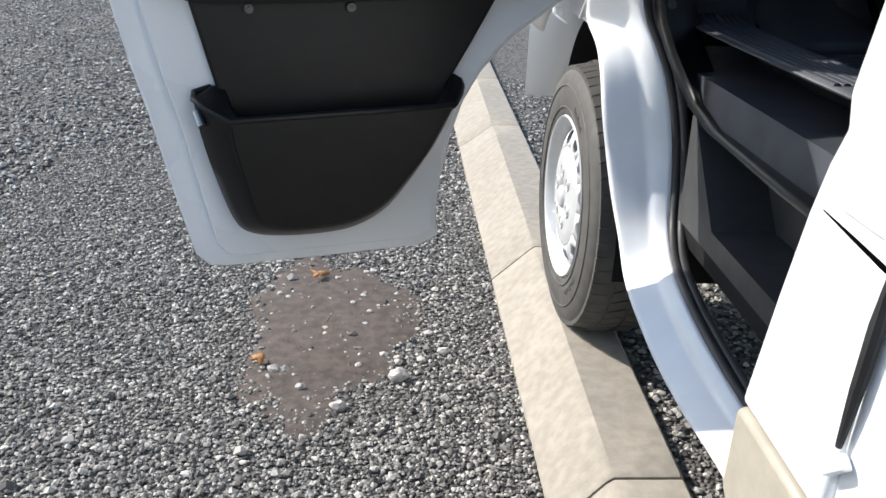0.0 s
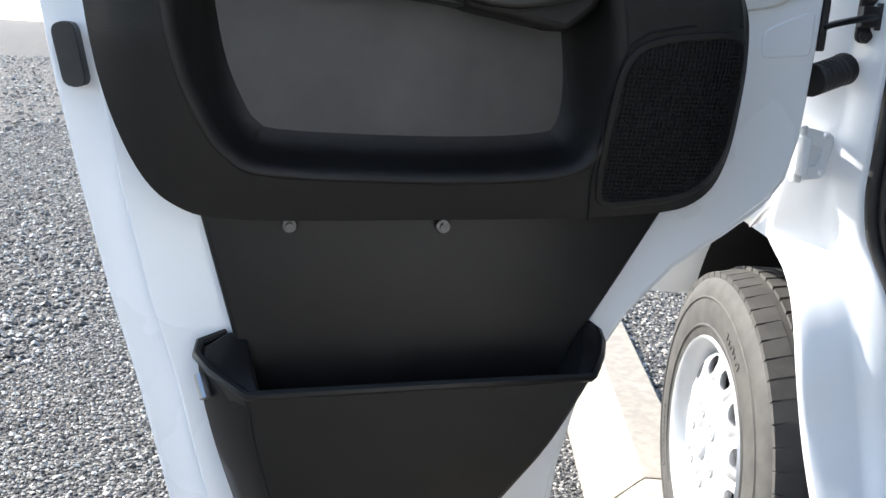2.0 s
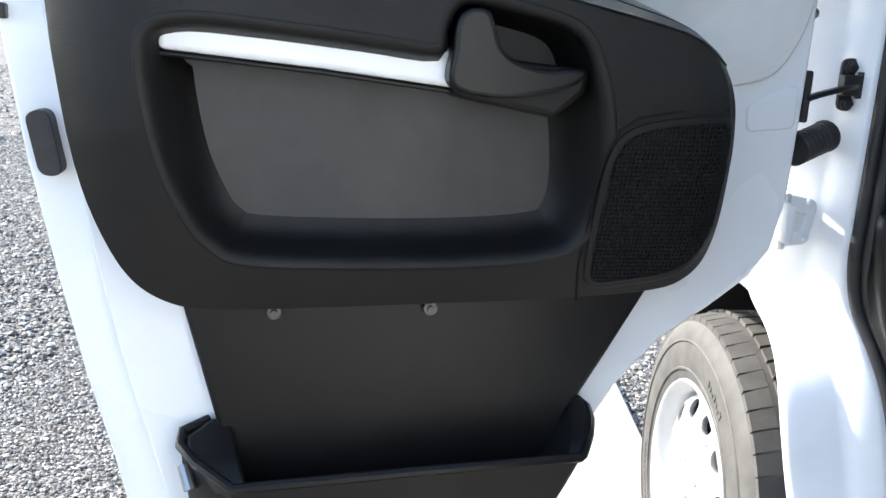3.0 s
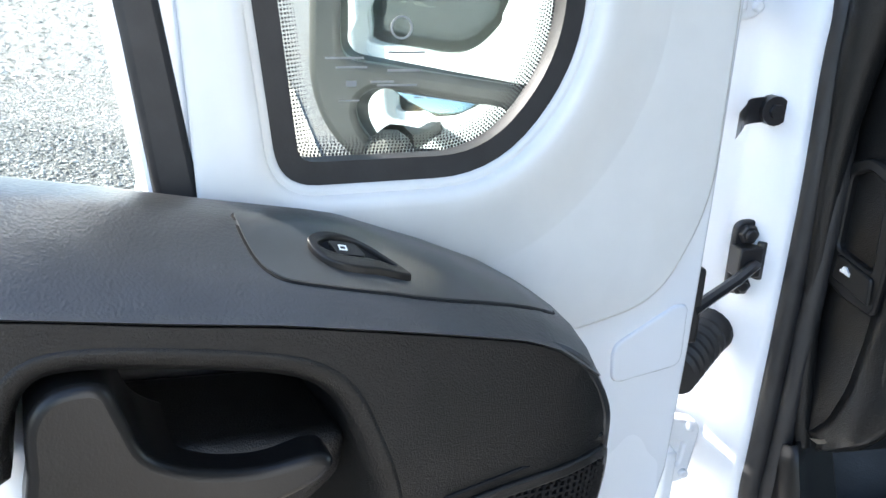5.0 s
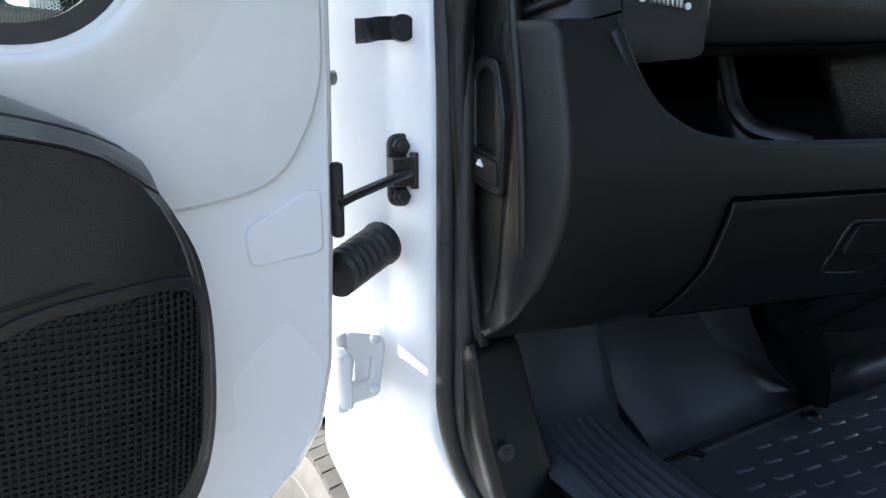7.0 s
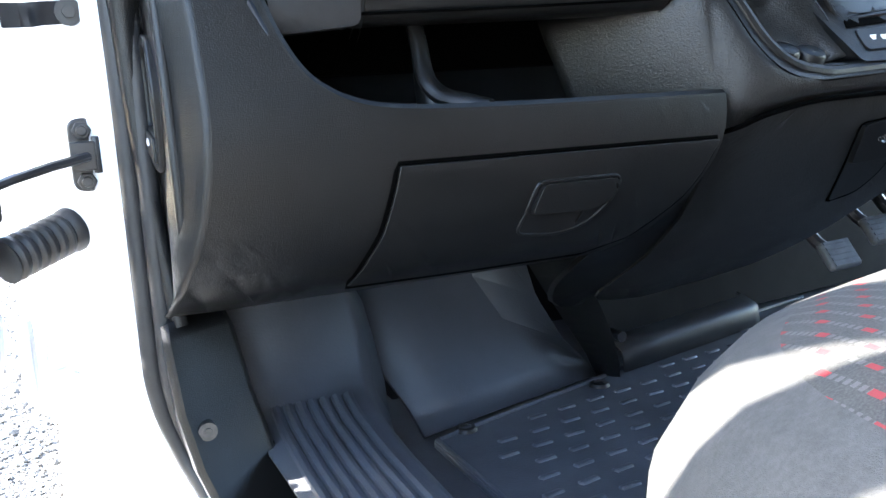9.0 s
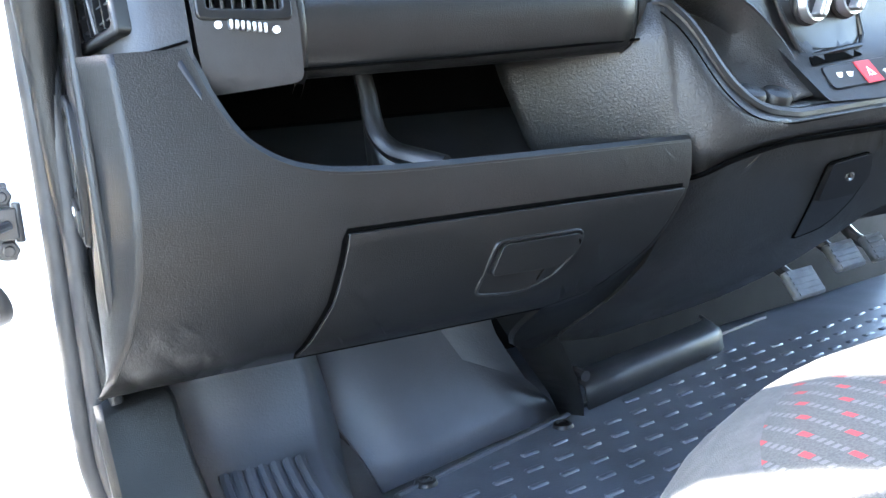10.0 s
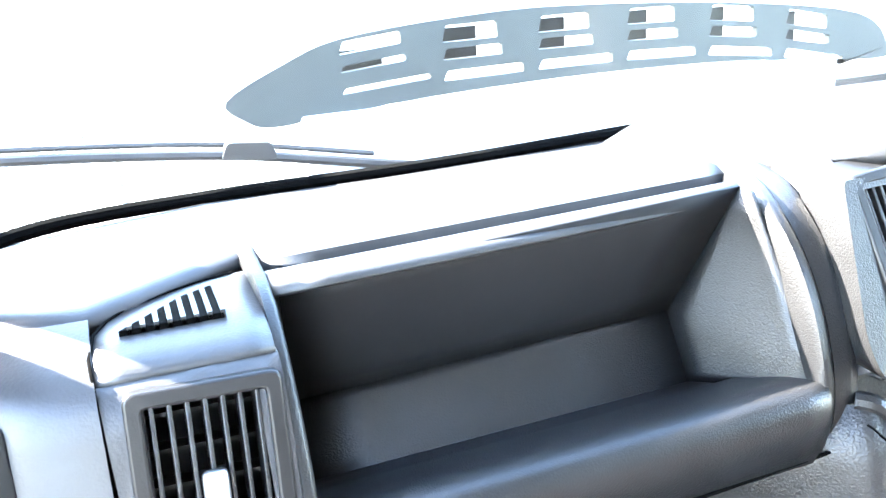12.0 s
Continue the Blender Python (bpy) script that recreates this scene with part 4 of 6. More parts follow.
part("panel_seam", tube([(u, trim_v(u, z) + .0002, z) for u, z in ((.278, .99), (.284, 1.03), (.284, 1.10), (.281, 1.145), (.270, 1.178), (.25, 1.192), (.21, 1.200), (.15, 1.203))], 0.0013, 6), M_DARK, door, "seam beside the loudspeaker")

# lower panel and map pocket
M_SCREW = mat("dull_screw", (0.10, 0.10, 0.10), 0.4, metal=0.8, var=0.2, scale=200)
part("lower_panel", plate([(.695, .985), (.655, .83), (.63, .70), (.32, .72), (.262, .850), (.222, .920), (.178, 1.0)], (), 0.001, 0.022), M_BLACK_SM, door, "smooth black lower door panel", bevel=0.006, seg=3)
for u, z in ((.600, .973), (.435, .976)):
    bm = lathe([(.0005, .040), (.0035, .040), (.0038, .036), (.0075, .036), (.0085, .034), (.0085, .02)], 16, "y")
    bmesh.ops.translate(bm, vec=(u, 0, z), verts=bm.verts)
    part("screw", bm, M_SCREW, door, "small dull steel screw under the trim panel")
frnt = [Vector((*p, 0)) for p in [(.640, .803), (.632, .75), (.614, .68), (.600, .638), (.580, .622), (.54, .615), (.47, .620), (.425, .632), (.385, .655), (.345, .70), (.308, .75), (.270, .822)]]
back = [Vector((*p, 0)) for p in [(.668, .842), (.660, .78), (.640, .68), (.622, .615), (.600, .590), (.55, .583), (.47, .588), (.42, .602), (.372, .634), (.325, .70), (.285, .77), (.250, .855)]]
B2, F2 = catmull(back, 4), catmull(frnt, 4)
rows = []
for t, v, w_ in ((0, 0.002, 0.0), (0.12, 0.02, 0.030), (0.30, 0.04, 0.036), (0.55, 0.062, 0.026), (0.8, 0.08, 0.010), (0.95, 0.088, 0.002), (1.0, 0.089, 0)):
    row = []
    for k, (a, b) in enumerate(zip(B2, F2)):
        p = a.lerp(b, t)
        c = Vector((0.45, 0.80, 0))
        d = (p - c).normalized()
        side = abs(d.x) ** 2
        row.append((p.x + d.x * w_ * (1.0 if d.x > 0 else 0.35), v, p.y + d.y * w_ * 0.25 * (1 - side)))
    rows.append(row)
part("pocket_wall", loft(rows), M_BLACK_SM, door, "curved side of the black map pocket", solid=0.004)
rim_l = [Vector(r[0]) for r in rows]
rim_r = [Vector(r[-1]) for r in rows]
top_edge = [Vector((0.640 + (0.262 - 0.640) * k / 8, 0.803 + 0.019 * k / 8)) for k in range(9)]
fo = [Vector((p.x, p.y)) for p in F2] + top_edge[::-1][1:-1]
part("pocket_front", plate(fo, (), 0.083, 0.090), M_BLACK_SM, door, "black front of the map pocket", bevel=0.003, seg=3)
part("pocket_rim", tube(rim_l + [Vector((.45, .087, .8125))] + rim_r[::-1], 0.0055, 8), M_BLACK_SM, door, "rounded rim of the map pocket")

# solid ears at both ends of the pocket
def ear(ring_top, ring_low, label):
    bm = bmesh.new()
    mid = [Vector(a).lerp(Vector(b), 0.12) for a, b in zip(ring_top, ring_low)]
    c = sum((Vector(p) for p in ring_top), Vector()) / len(ring_top)
    cap = [Vector(p).lerp(c, 0.10) + Vector((0, 0, 0.003)) for p in ring_top]
    loft([cap, ring_top, mid, ring_low], True, bm, True)
    part("pocket_ear", bm, M_BLACK_SM, door, label, bevel=0.004, seg=3, angle=40)


ear([(.645, .010, .846), (.664, .010, .846), (.692, .028, .833), (.686, .055, .822), (.664, .078, .812), (.642, .091, .803), (.627, .088, .806), (.636, .050, .822)],
    [(.600, .010, .600), (.604, .010, .600), (.612, .020, .605), (.610, .040, .612), (.604, .060, .620), (.592, .078, .632), (.582, .074, .634), (.590, .045, .62)], "solid black ear of the map pocket")
ear([(.261, .010, .858), (.246, .010, .858), (.243, .030, .850), (.250, .058, .838), (.262, .082, .826), (.274, .091, .822), (.284, .086, .823), (.272, .050, .840)],
    [(.345, .010, .690), (.335, .010, .690), (.328, .024, .694), (.330, .045, .70), (.340, .065, .705), (.348, .078, .708), (.355, .074, .708), (.35, .045, .70)], "solid black ear of the map pocket")
# Silver bar stands in for the white glint on the ear.
part("ear_glint", tube([(.692, .048, .812), (.684, .062, .790)], 0.0065, 10), M_SILVER, door, "small silver bar standing in for a glint on the pocket's ear")

# slot plug, pressing, latch
part("slot_plug", plate(rounded([(.806, 1.106), (.829, 1.105), (.841, 1.168), (.818, 1.172)], .0115, 6), (), -0.03, 0.0015), M_RUBBER, door, "black rubber plug in the door's edge", bevel=0.001)
PR = rounded([(.076, 1.203), (.073, 1.173), (.013, 1.179), (.014, 1.226), (.024, 1.228)], .009, 5)
part("pressing", plate(PR, (), -0.002, 0.0022), M_PAINT, door, "shallow raised pressing in the inner skin", bevel=0.002, seg=3)
part("latch", box((.855, -.04, 1.255), (.868, -.01, 1.27)), M_BLKMET, door, "black latch at the door's rear edge", bevel=0.002)
part("edge_bolt", cyl((-0.011, -0.03, 1.31), (-0.015, -0.03, 1.31), 0.006, 10), M_STEEL, door, "small bolt in the door's front edge")

# check arm, bellows, hinges between door and pillar: they belong to the van
part("check_bracket", plate(rounded([(.066, 1.198), (.091, 1.198), (.091, 1.262), (.066, 1.262)], .011, 6), (), 0.000, 0.006), M_BLKMET, van, "black check strap bracket", bevel=0.002)
bm = box((.066, -.013, 1.217), (.087, .003, 1.242))
for z in (1.207, 1.251):
    cyl((.0775, -.005, z), (.0775, .006, z), 0.0085, 6, bm)
    cyl((.0775, -.008, z), (.0775, -.002, z), 0.005, 8, bm)
cyl((.088, -.007, 1.214), (.088, -.007, 1.246), 0.0042, 10, bm)
part("check_body", bm, M_BLKMET, van, "black check strap body with two bolts", bevel=0.002)
part("check_arm", tube([(.08, -.014, 1.229), (.05, -.036, 1.224), (.02, -.052, 1.217), (.004, -.060, 1.212)], 0.0052, 8, flat=0.8), M_BLKMET, van, "black check strap arm")
part("arm_seal", box((.000, -.062, 1.185), (.010, -.05, 1.245)), M_RUBBER, van, "black rubber seal where the arm enters the door", bevel=0.003)
n = 22
pts = [Vector((.060, .004, 1.166)).lerp(Vector((.006, -.040, 1.150)), k / n) for k in range(n + 1)]
part("cable_bellows", tube(pts, [0.0205 if k < 2 else (0.0195 if k % 3 else 0.0165) for k in range(n + 1)], 18), M_RUBBER, van, "ribbed black rubber cable bellows")
path = catmull([(.086, .001, 1.351), (.070, -.001, 1.351), (.056, -.006, 1.350), (.046, -.018, 1.348), (.028, -.040, 1.346)], 4)
bm = loft([[p + Vector((0, 0, .0098)) for p in path], [p - Vector((0, 0, .0098)) for p in path], [p + Vector((.003, .004, -.0098)) for p in path], [p + Vector((.003, .004, .0098)) for p in path], [p + Vector((0, 0, .0098)) for p in path]])
cyl((.080, -.006, 1.351), (.080, .004, 1.351), 0.0115, 16, bm)
cyl((.080, -.009, 1.351), (.080, -.004, 1.351), 0.006, 6, bm)
part("upper_strap", bm, M_BLKMET, van, "black upper hinge strap", bevel=0.001)
for z in (1.060, 1.45):
    bm = plate(rounded([(.016, z - .036), (.050, z - .030), (.057, z + .018), (.054, z + .026), (.018, z + .034)], .008), [rounded([(.026, z - .016), (.041, z - .014), (.044, z + .008), (.028, z + .010)], .004)], -0.012, 0.004)
    cyl((.012, -.020, z - .036), (.012, -.020, z + .036), 0.007, 12, bm)
    box((.006, -.050, z - .024), (.016, -.018, z + .024), bm)
    box((.030, -.006, z - .028), (.050, .052, z + .020), bm)
    for zz in (z - .022, z + .024):
        cyl((.046, -.016, zz), (.046, -.008, zz), 0.005, 6, bm)
    part("door_hinge", bm, M_PAINT_DULL, van, "white painted door hinge", bevel=0.003)

# outside mirror seen through the small window
mir = empty("door_mirror", DOOR_M, label="grey door mirror with two mirror glasses", category="mirror")
M_MH = mat("grey_mirror_housing", (0.045, 0.048, 0.046), 0.5, var=0.1, scale=40, bump=0.1)
HOU = rounded([(.236, 1.352), (.222, 1.315), (.19, 1.285), (.05, 1.285), (.015, 1.33), (.015, 1.60), (.07, 1.64), (.21, 1.64), (.236, 1.60)], .03, 6)
G1 = rounded([(.212, 1.371), (.062, 1.355), (.051, 1.367), (.048, 1.58), (.075, 1.615), (.20, 1.615), (.217, 1.58)], .014, 5)
G2 = rounded([(.180, 1.300), (.075, 1.298), (.058, 1.318), (.060, 1.330), (.085, 1.339), (.185, 1.351), (.200, 1.340), (.198, 1.322)], .012, 5)
MT = Matrix.Translation((.135, -0.175, 0)) @ Matrix.Rotation(radians(-20), 4, "Z") @ Matrix.Translation((-.135, 0, 0))
part("housing", plate(HOU, [G1, G2], -0.065, 0.0), M_MH, mir, "grey plastic mirror housing", bevel=0.006, m=MT)
part("housing_back", plate(offset2(HOU, 0.004), (), -0.13, -0.068), M_MH, mir, "grey back shell of the mirror", bevel=0.03, seg=4, m=MT)
def domed(outline, radius, depth):
    """A mirror glass whose edges fall back from its middle."""
    c = sum((Vector(p) for p in outline), Vector((0, 0))) / len(outline)
    rows = []
    for f_ in (.001, .2, .4, .6, .8, .92, 1.0):
        rows.append([(c.x + (p[0] - c.x) * f_, depth - ((Vector(p) - c).length * f_) ** 2 / (2 * radius), c.y + (p[1] - c.y) * f_) for p in outline])
    return loft(rows, True)


for nm, G, rad, yaw, pitch in (("upper_glass", G1, 1.6, -5, 1.0), ("lower_glass", G2, 0.30, -4, 4.0)):
    c_ = sum((Vector(p) for p in G), Vector((0, 0))) / len(G)
    turn = Matrix.Translation((c_.x, -.012, c_.y)) @ Matrix.Rotation(radians(yaw), 4, "Z") @ Matrix.Rotation(radians(pitch), 4, "X") @ Matrix.Translation((-c_.x, .012, -c_.y))
    part(nm, domed(offset2(G, -0.001), rad, -0.010), M_MIRROR, mir, "mirror glass", m=MT @ turn, angle=80)
part("mirror_arm", tube([(.20, -.05, 1.30), (.19, -.11, 1.29), (.17, -.19, 1.30)], 0.02, 10), M_MH, mir, "grey mirror arm")


# ---- dashboard ----
dash = empty("dashboard", label="dark grey grained plastic dashboard with open trays", category="dashboard")


def face_y(z):
    """Depth of the lower front panel at a height."""
    pts = [(1.085, -.050), (1.095, -.085), (1.115, -.112), (1.15, -.134), (1.20, -.147), (1.235, -.150), (1.26, -.148), (1.36, -.13)]
    for (z0, y0), (z1, y1) in zip(pts, pts[1:]):
        if z <= z1:
            return y0 + (y1 - y0) * max(0, (z - z0) / (z1 - z0))
    return pts[-1][1]


def mapped(outer, holes, f, off=0.0, thick=0.02, dens=0.012):
    """A plate in x and z bent so that its face follows y = f(x, z)."""
    bm = plate(outer, holes, 0, thick)
    bmesh.ops.subdivide_edges(bm, edges=[e for e in bm.edges if e.calc_length() > dens * 3], cuts=2, use_grid_fill=True)
    bmesh.ops.triangulate(bm, faces=bm.faces[:])
    for _ in range(3):
        long = [e for e in bm.edges if e.calc_length() > dens * 2]
        if long:
            bmesh.ops.subdivide_edges(bm, edges=long, cuts=1)
            bmesh.ops.triangulate(bm, faces=[q for q in bm.faces if len(q.verts) > 3])
    for v in bm.verts:
        v.co.y = f(v.co.x, v.co.z) + off + v.co.y
    return bm


def low_f(x, z):
    y = face_y(z)
    if x > 0.62:
        y += 0.0
    return y


LIP = [(.209, 1.353), (.214, 1.340), (.222, 1.318), (.236, 1.292), (.254, 1.274), (.286, 1.2585), (.34, 1.251), (.45, 1.248), (.55, 1.247), (.655, 1.246)]
lipc = [Vector(p) for p in catmull(LIP, 5)]
EDGE = [Vector(p) for p in catmull([(.128, 1.093), (.137, 1.12), (.150, 1.155), (.160, 1.195), (.165, 1.25), (.165, 1.30), (.163, 1.352)], 4)]
LOWP = EDGE + lipc + [Vector(p) for p in catmull([(.655, 1.215), (.645, 1.185), (.620, 1.15), (.585, 1.118), (.555, 1.100), (.52, 1.089)], 4)] + [Vector((.40, 1.087)), Vector((.28, 1.087)), Vector((.16, 1.088))]
part("panel_return", loft([[(p.x, face_y(p.y) + .0005, p.y) for p in EDGE], [(p.x - .006, face_y(p.y) * .95, p.y) for p in EDGE], [(max(.130, p.x - .016), face_y(p.y) * .84, p.y) for p in EDGE], [(max(.131, p.x - .028), face_y(p.y) * .70, p.y) for p in EDGE], [(max(.1335, p.x - .034), face_y(p.y) * .60, p.y) for p in EDGE]]), M_DASH, dash, "dark grey side of the lower panel", solid=0.004, angle=60)
part("lower_panel", mapped(LOWP, (), low_f, 0, 0.02), M_DASH, dash, "dark grey grained lower panel of the dashboard", angle=50)
part("shelf_lip", tube([(p.x, face_y(p.y) + 0.008, p.y - 0.002) for p in lipc], 0.008, 8), M_DASH, dash, "rounded lip of the open tray")
# glove box lid, standing a little proud
GB = [Vector(p) for p in catmull([(.314, 1.207), (.310, 1.185), (.300, 1.15), (.285, 1.118), (.277, 1.101)], 3)] + [Vector((.40, 1.0995)), Vector((.52, 1.100))] + [Vector(p) for p in catmull([(.56, 1.113), (.60, 1.142), (.628, 1.172), (.645, 1.204)], 3)]
part("glove_box_lid", mapped(GB, (), low_f, -0.0045, 0.01), M_DASH, dash, "dark grey glove box lid", angle=50, bevel=0.0015)
bm = bmesh.new()
edge = GB
rows = [[(p.x, low_f(p.x, p.y) - 0.0005, p.y) for p in offset2(edge, -0.0042)], [(p.x, low_f(p.x, p.y) - 0.0008, p.y) for p in edge]]
part("lid_gap", loft(rows, True), M_GAP, dash, "dark gap round the glove box lid")
HR = rounded([(.446, 1.181), (.535, 1.180), (.528, 1.16), (.502, 1.134), (.470, 1.128), (.428, 1.134)], [.006, .01, .02, .02, .02, .01], 4)
# Flat plate on the lid; its dark colour paints the recess shade.
part("handle_recess", mapped([Vector(p) for p in HR], (), low_f, -0.0052, 0.004), M_DARK, dash, "flat plate painted dark as the glove box's shaded finger recess")
part("recess_rim", tube([(x, low_f(x, z) - .0052, z) for x, z in HR + HR[:1]], 0.0017, 8), M_DASH, dash, "rounded rim of the finger recess")
# Bump added so that the recess shows its small highlight.
part("recess_glint", mapped([Vector(p) for p in rounded([(.496, 1.152), (.512, 1.154), (.505, 1.140), (.490, 1.136)], .005)], (), low_f, -0.0075, 0.003), M_BLACK_SM, dash, "small rounded bump added for the glint in the recess", bevel=0.002)
HL = rounded([(.449, 1.179), (.531, 1.178), (.524, 1.160), (.503, 1.150), (.439, 1.152)], [.005, .01, .02, .008, .005], 4)
part("lid_handle", mapped([Vector(p) for p in HL], (), low_f, -0.012, 0.010), M_DASH, dash, "black glove box handle", bevel=0.003)
# end cap with bonnet release
CAP = [Vector(p) for p in catmull([(-.115, 1.15), (-.085, 1.11), (-.045, 1.088), (.03, 1.085), (.10, 1.10), (.10, 1.30), (.10, 1.48), (.03, 1.49), (-.05, 1.475), (-.085, 1.43), (-.10, 1.35), (-.115, 1.25)], 3, True)]
part("end_cap", plate(CAP, (), 0.136, 0.146, "yz"), M_DASH, dash, "dark end cap of the dashboard", bevel=0.004, seg=3)
REL = rounded([(-.094, 1.214), (-.060, 1.216), (-.030, 1.224), (-.028, 1.250), (-.030, 1.316), (-.058, 1.328), (-.086, 1.322), (-.098, 1.28)], .008, 4)
part("bonnet_release", plate(REL, [rounded([(-.084, 1.246), (-.042, 1.252), (-.042, 1.310), (-.060, 1.318), (-.080, 1.312)], .005)], 0.1295, 0.140, "yz"), M_BLACK_SM, dash, "black bonnet release lever frame", bevel=0.002)
part("release_lever", plate(rounded([(-.090, 1.222), (-.046, 1.229), (-.047, 1.249), (-.088, 1.243)], .003), (), 0.1268, 0.134, "yz"), M_BLACK_SM, dash, "black bonnet release lever", bevel=0.0015)
bm = plate([(-.066, 1.2365), (-.055, 1.2375), (-.0545, 1.239), (-.0565, 1.240), (-.058, 1.2425), (-.0615, 1.2425), (-.064, 1.240), (-.066, 1.239)], (), 0.1258, 0.1270, "yz")
part("bonnet_mark", bm, M_WHITEPL, dash, "small white car mark")

# left column: rounded corner from end cap to vent panel
def col_row(z):
    lean = .27 * (z - 1.36) + (0.055 * max(0, (z - 1.470) / .025) ** 2)
    line = [(.136, .06), (.1365, .0), (.138, -.028), (.143, -.052), (.152, -.076), (.163, -.100), (.171, -.1145), (.180, -.1225), (.194, -.1262), (.2168, -.1275)]
    return [(x, y + lean * min(1, max(0, (.03 - y) / .06)), z) for x, y in line]


part("side_column", loft([col_row(z) for z in (1.345, 1.37, 1.40, 1.43, 1.455, 1.468, 1.476, 1.483, 1.489, 1.493)]), M_DASH_TOP, dash, "dark grey rounded corner of the dashboard")
part("column_seam", tube([(.137, -.030, 1.345), (.143, -.057, 1.346), (.152, -.081, 1.346), (.163, -.105, 1.347), (.172, -.1195, 1.349), (.194, -.1295, 1.353), (.214, -.131, 1.358)], 0.0011, 6), M_GAP, dash, "seam in the dashboard's corner")


def vent(name, o, ux, uz, w, h, nslat, lab, cross=5, thumb=True):
    """An air vent: frame, upright slats, cross slats behind and a thumb wheel. o: lower left corner."""
    o, ux, uz = Vector(o), Vector(ux).normalized(), Vector(uz).normalized()
    un = ux.cross(uz).normalized()  # out of the face
    if un.y > 0:
        un = -un
    m = Matrix(((ux.x, un.x, uz.x, o.x), (ux.y, un.y, uz.y, o.y), (ux.z, un.z, uz.z, o.z), (0, 0, 0, 1)))
    fr = part(name, plate(rounded([(-.008, -.008), (w + .008, -.008), (w + .008, h + .008), (-.008, h + .008)], .006), [rounded([(0, 0), (w, 0), (w, h), (0, h)], .003)], -0.01, 0.004), M_BLACK_SM, dash, lab, bevel=0.002, m=m)
    part("vent_well", box((0, -.05, 0), (w, -.045, h)), M_DARK, fr)
    for k in range(4):
        lo, hi = [((0, -.048, 0), (.001, 0, h)), ((w - .001, -.048, 0), (w, 0, h)), ((0, -.048, 0), (w, 0, .001)), ((0, -.048, h - .001), (w, 0, h))][k]
        part("vent_side", box(lo, hi), M_DARK, fr)
    for k in range(nslat):
        x = w * (k + 0.5) / nslat
        part("slat", box((x - .0011, -.016, 0), (x + .0011, .001, h)), M_DASH, fr, bevel=0.0006)
    for k in range(cross):
        z = h * (k + 0.5) / cross
        part("cross_slat", box((0, -.034, z - .001), (w, -.018, z + .001)), M_BLACK_SM, fr)
    if thumb:
        part("vent_knob", box((w / 2 - .006, .0, h / 2 - .011), (w / 2 + .006, .008, h / 2 + .011)), M_SILVER, fr, "silver vent knob", bevel=0.003, seg=3)
    return fr, m


# vent column
def vcol_row(z):
    y = -.1175 + .024 * max(0, (z - 1.375) / .09)
    if z > 1.468:
        y += ((z - 1.468) / .022) ** 2 * .045
    if z < 1.335:
        y += ((1.335 - z) / .02) ** 2 * 0.012
    return y


VC_HOLE = [(.2315, 1.3815), (.2875, 1.3755), (.2865, 1.4655), (.2305, 1.4685)]
outl = rounded([(.217, 1.4765), (.222, 1.352), (.226, 1.318), (.300, 1.324), (.300, 1.4765)], [.002, .01, .008, .008, .002], 4)
part("vent_panel", mapped([Vector(p) for p in outl], [[Vector(p) for p in VC_HOLE]], lambda x, z: vcol_row(z), -0.004, 0.03, 0.01), M_DASH_TOP, dash, "dark grey vent panel", angle=50)
vent("air_vent", (.2315, vcol_row(1.3815) - 0.003, 1.3800), (.056, 0.0, -.004), (0, .0215, .089), .056, .0885, 7, "black air vent with upright slats and a silver knob", 5)
bm = bmesh.new()
for k in range(7):
    box((.246 + k * .0042, -.1275, 1.3655 - k * .0006), (.2485 + k * .0042, -.118, 1.3725 - k * .0006), bm)
part("vent_wheel", bm, M_SILVER, dash, "ribbed vent thumb wheel", bevel=0.0008)
for x in (.2385, .2815):
    part("vent_mark", cyl((x, -.1235, 1.369 - (x - .2385) * .12), (x, -.119, 1.369 - (x - .2385) * .12), 0.0028, 14), M_WHITEPL, dash, "round white vent mark")
# rounded top of the column with a demister opening
xl = lambda y: float(np.interp(y, [-.10, -.075, -.06, -.045, -.03, -.012, -.004], [.217, .2155, .2165, .222, .235, .266, .292]))
rows = []
for y, z in ((-.0886, 1.4762), (-.0865, 1.4790), (-.082, 1.4820), (-.075, 1.4843), (-.055, 1.4878), (-.042, 1.4887), (-.030, 1.4893), (-.018, 1.4898), (-.010, 1.490), (-.004, 1.490)):
    x0 = xl(y)
    rows.append([(x0 + (.299 - x0) * k / 6, y, z) for k in range(7)])
part("column_top", loft(rows), M_DASH_TOP, dash, "dark rounded top of the vent column", solid=0.006, angle=60)
part("column_edge", tube([(r[0][0], r[0][1], r[0][2] + .0002) for r in rows], 0.0009, 6), M_GAP, dash)
DEM = [(.230, -.060), (.280, -.060), (.2785, -.017), (.262, -.026)]
part("demister_well", plate(DEM, (), 1.4860, 1.4899, "xy"), M_GAP, dash, "dark demister opening")
for k in range(8):
    x = .235 + k * .0064
    part("demister_rib", box((x - .0012, -.060, 1.486), (x + .0012, -.060 + min(.043, .006 + k * .0058), 1.4915)), M_DASH_TOP, dash)
# side vent in the corner
M_VENTRIM = mat("grey_vent_grid", (0.010, 0.0104, 0.011), 0.35, var=0.05)
fr, _m = vent("side_vent", (.1505, -.0800, 1.3615), (.021, -.0405, .012), (-.002, .0255, .096), .040, .092, 0, "black side window vent with a square grid", 0, thumb=False)
for k in range(4):
    x = .0055 + k * .0095
    part("slat", box((x - .0008, -.004, 0), (x + .0008, .0045, .092)), M_VENTRIM, fr, "upright slat of the grid")
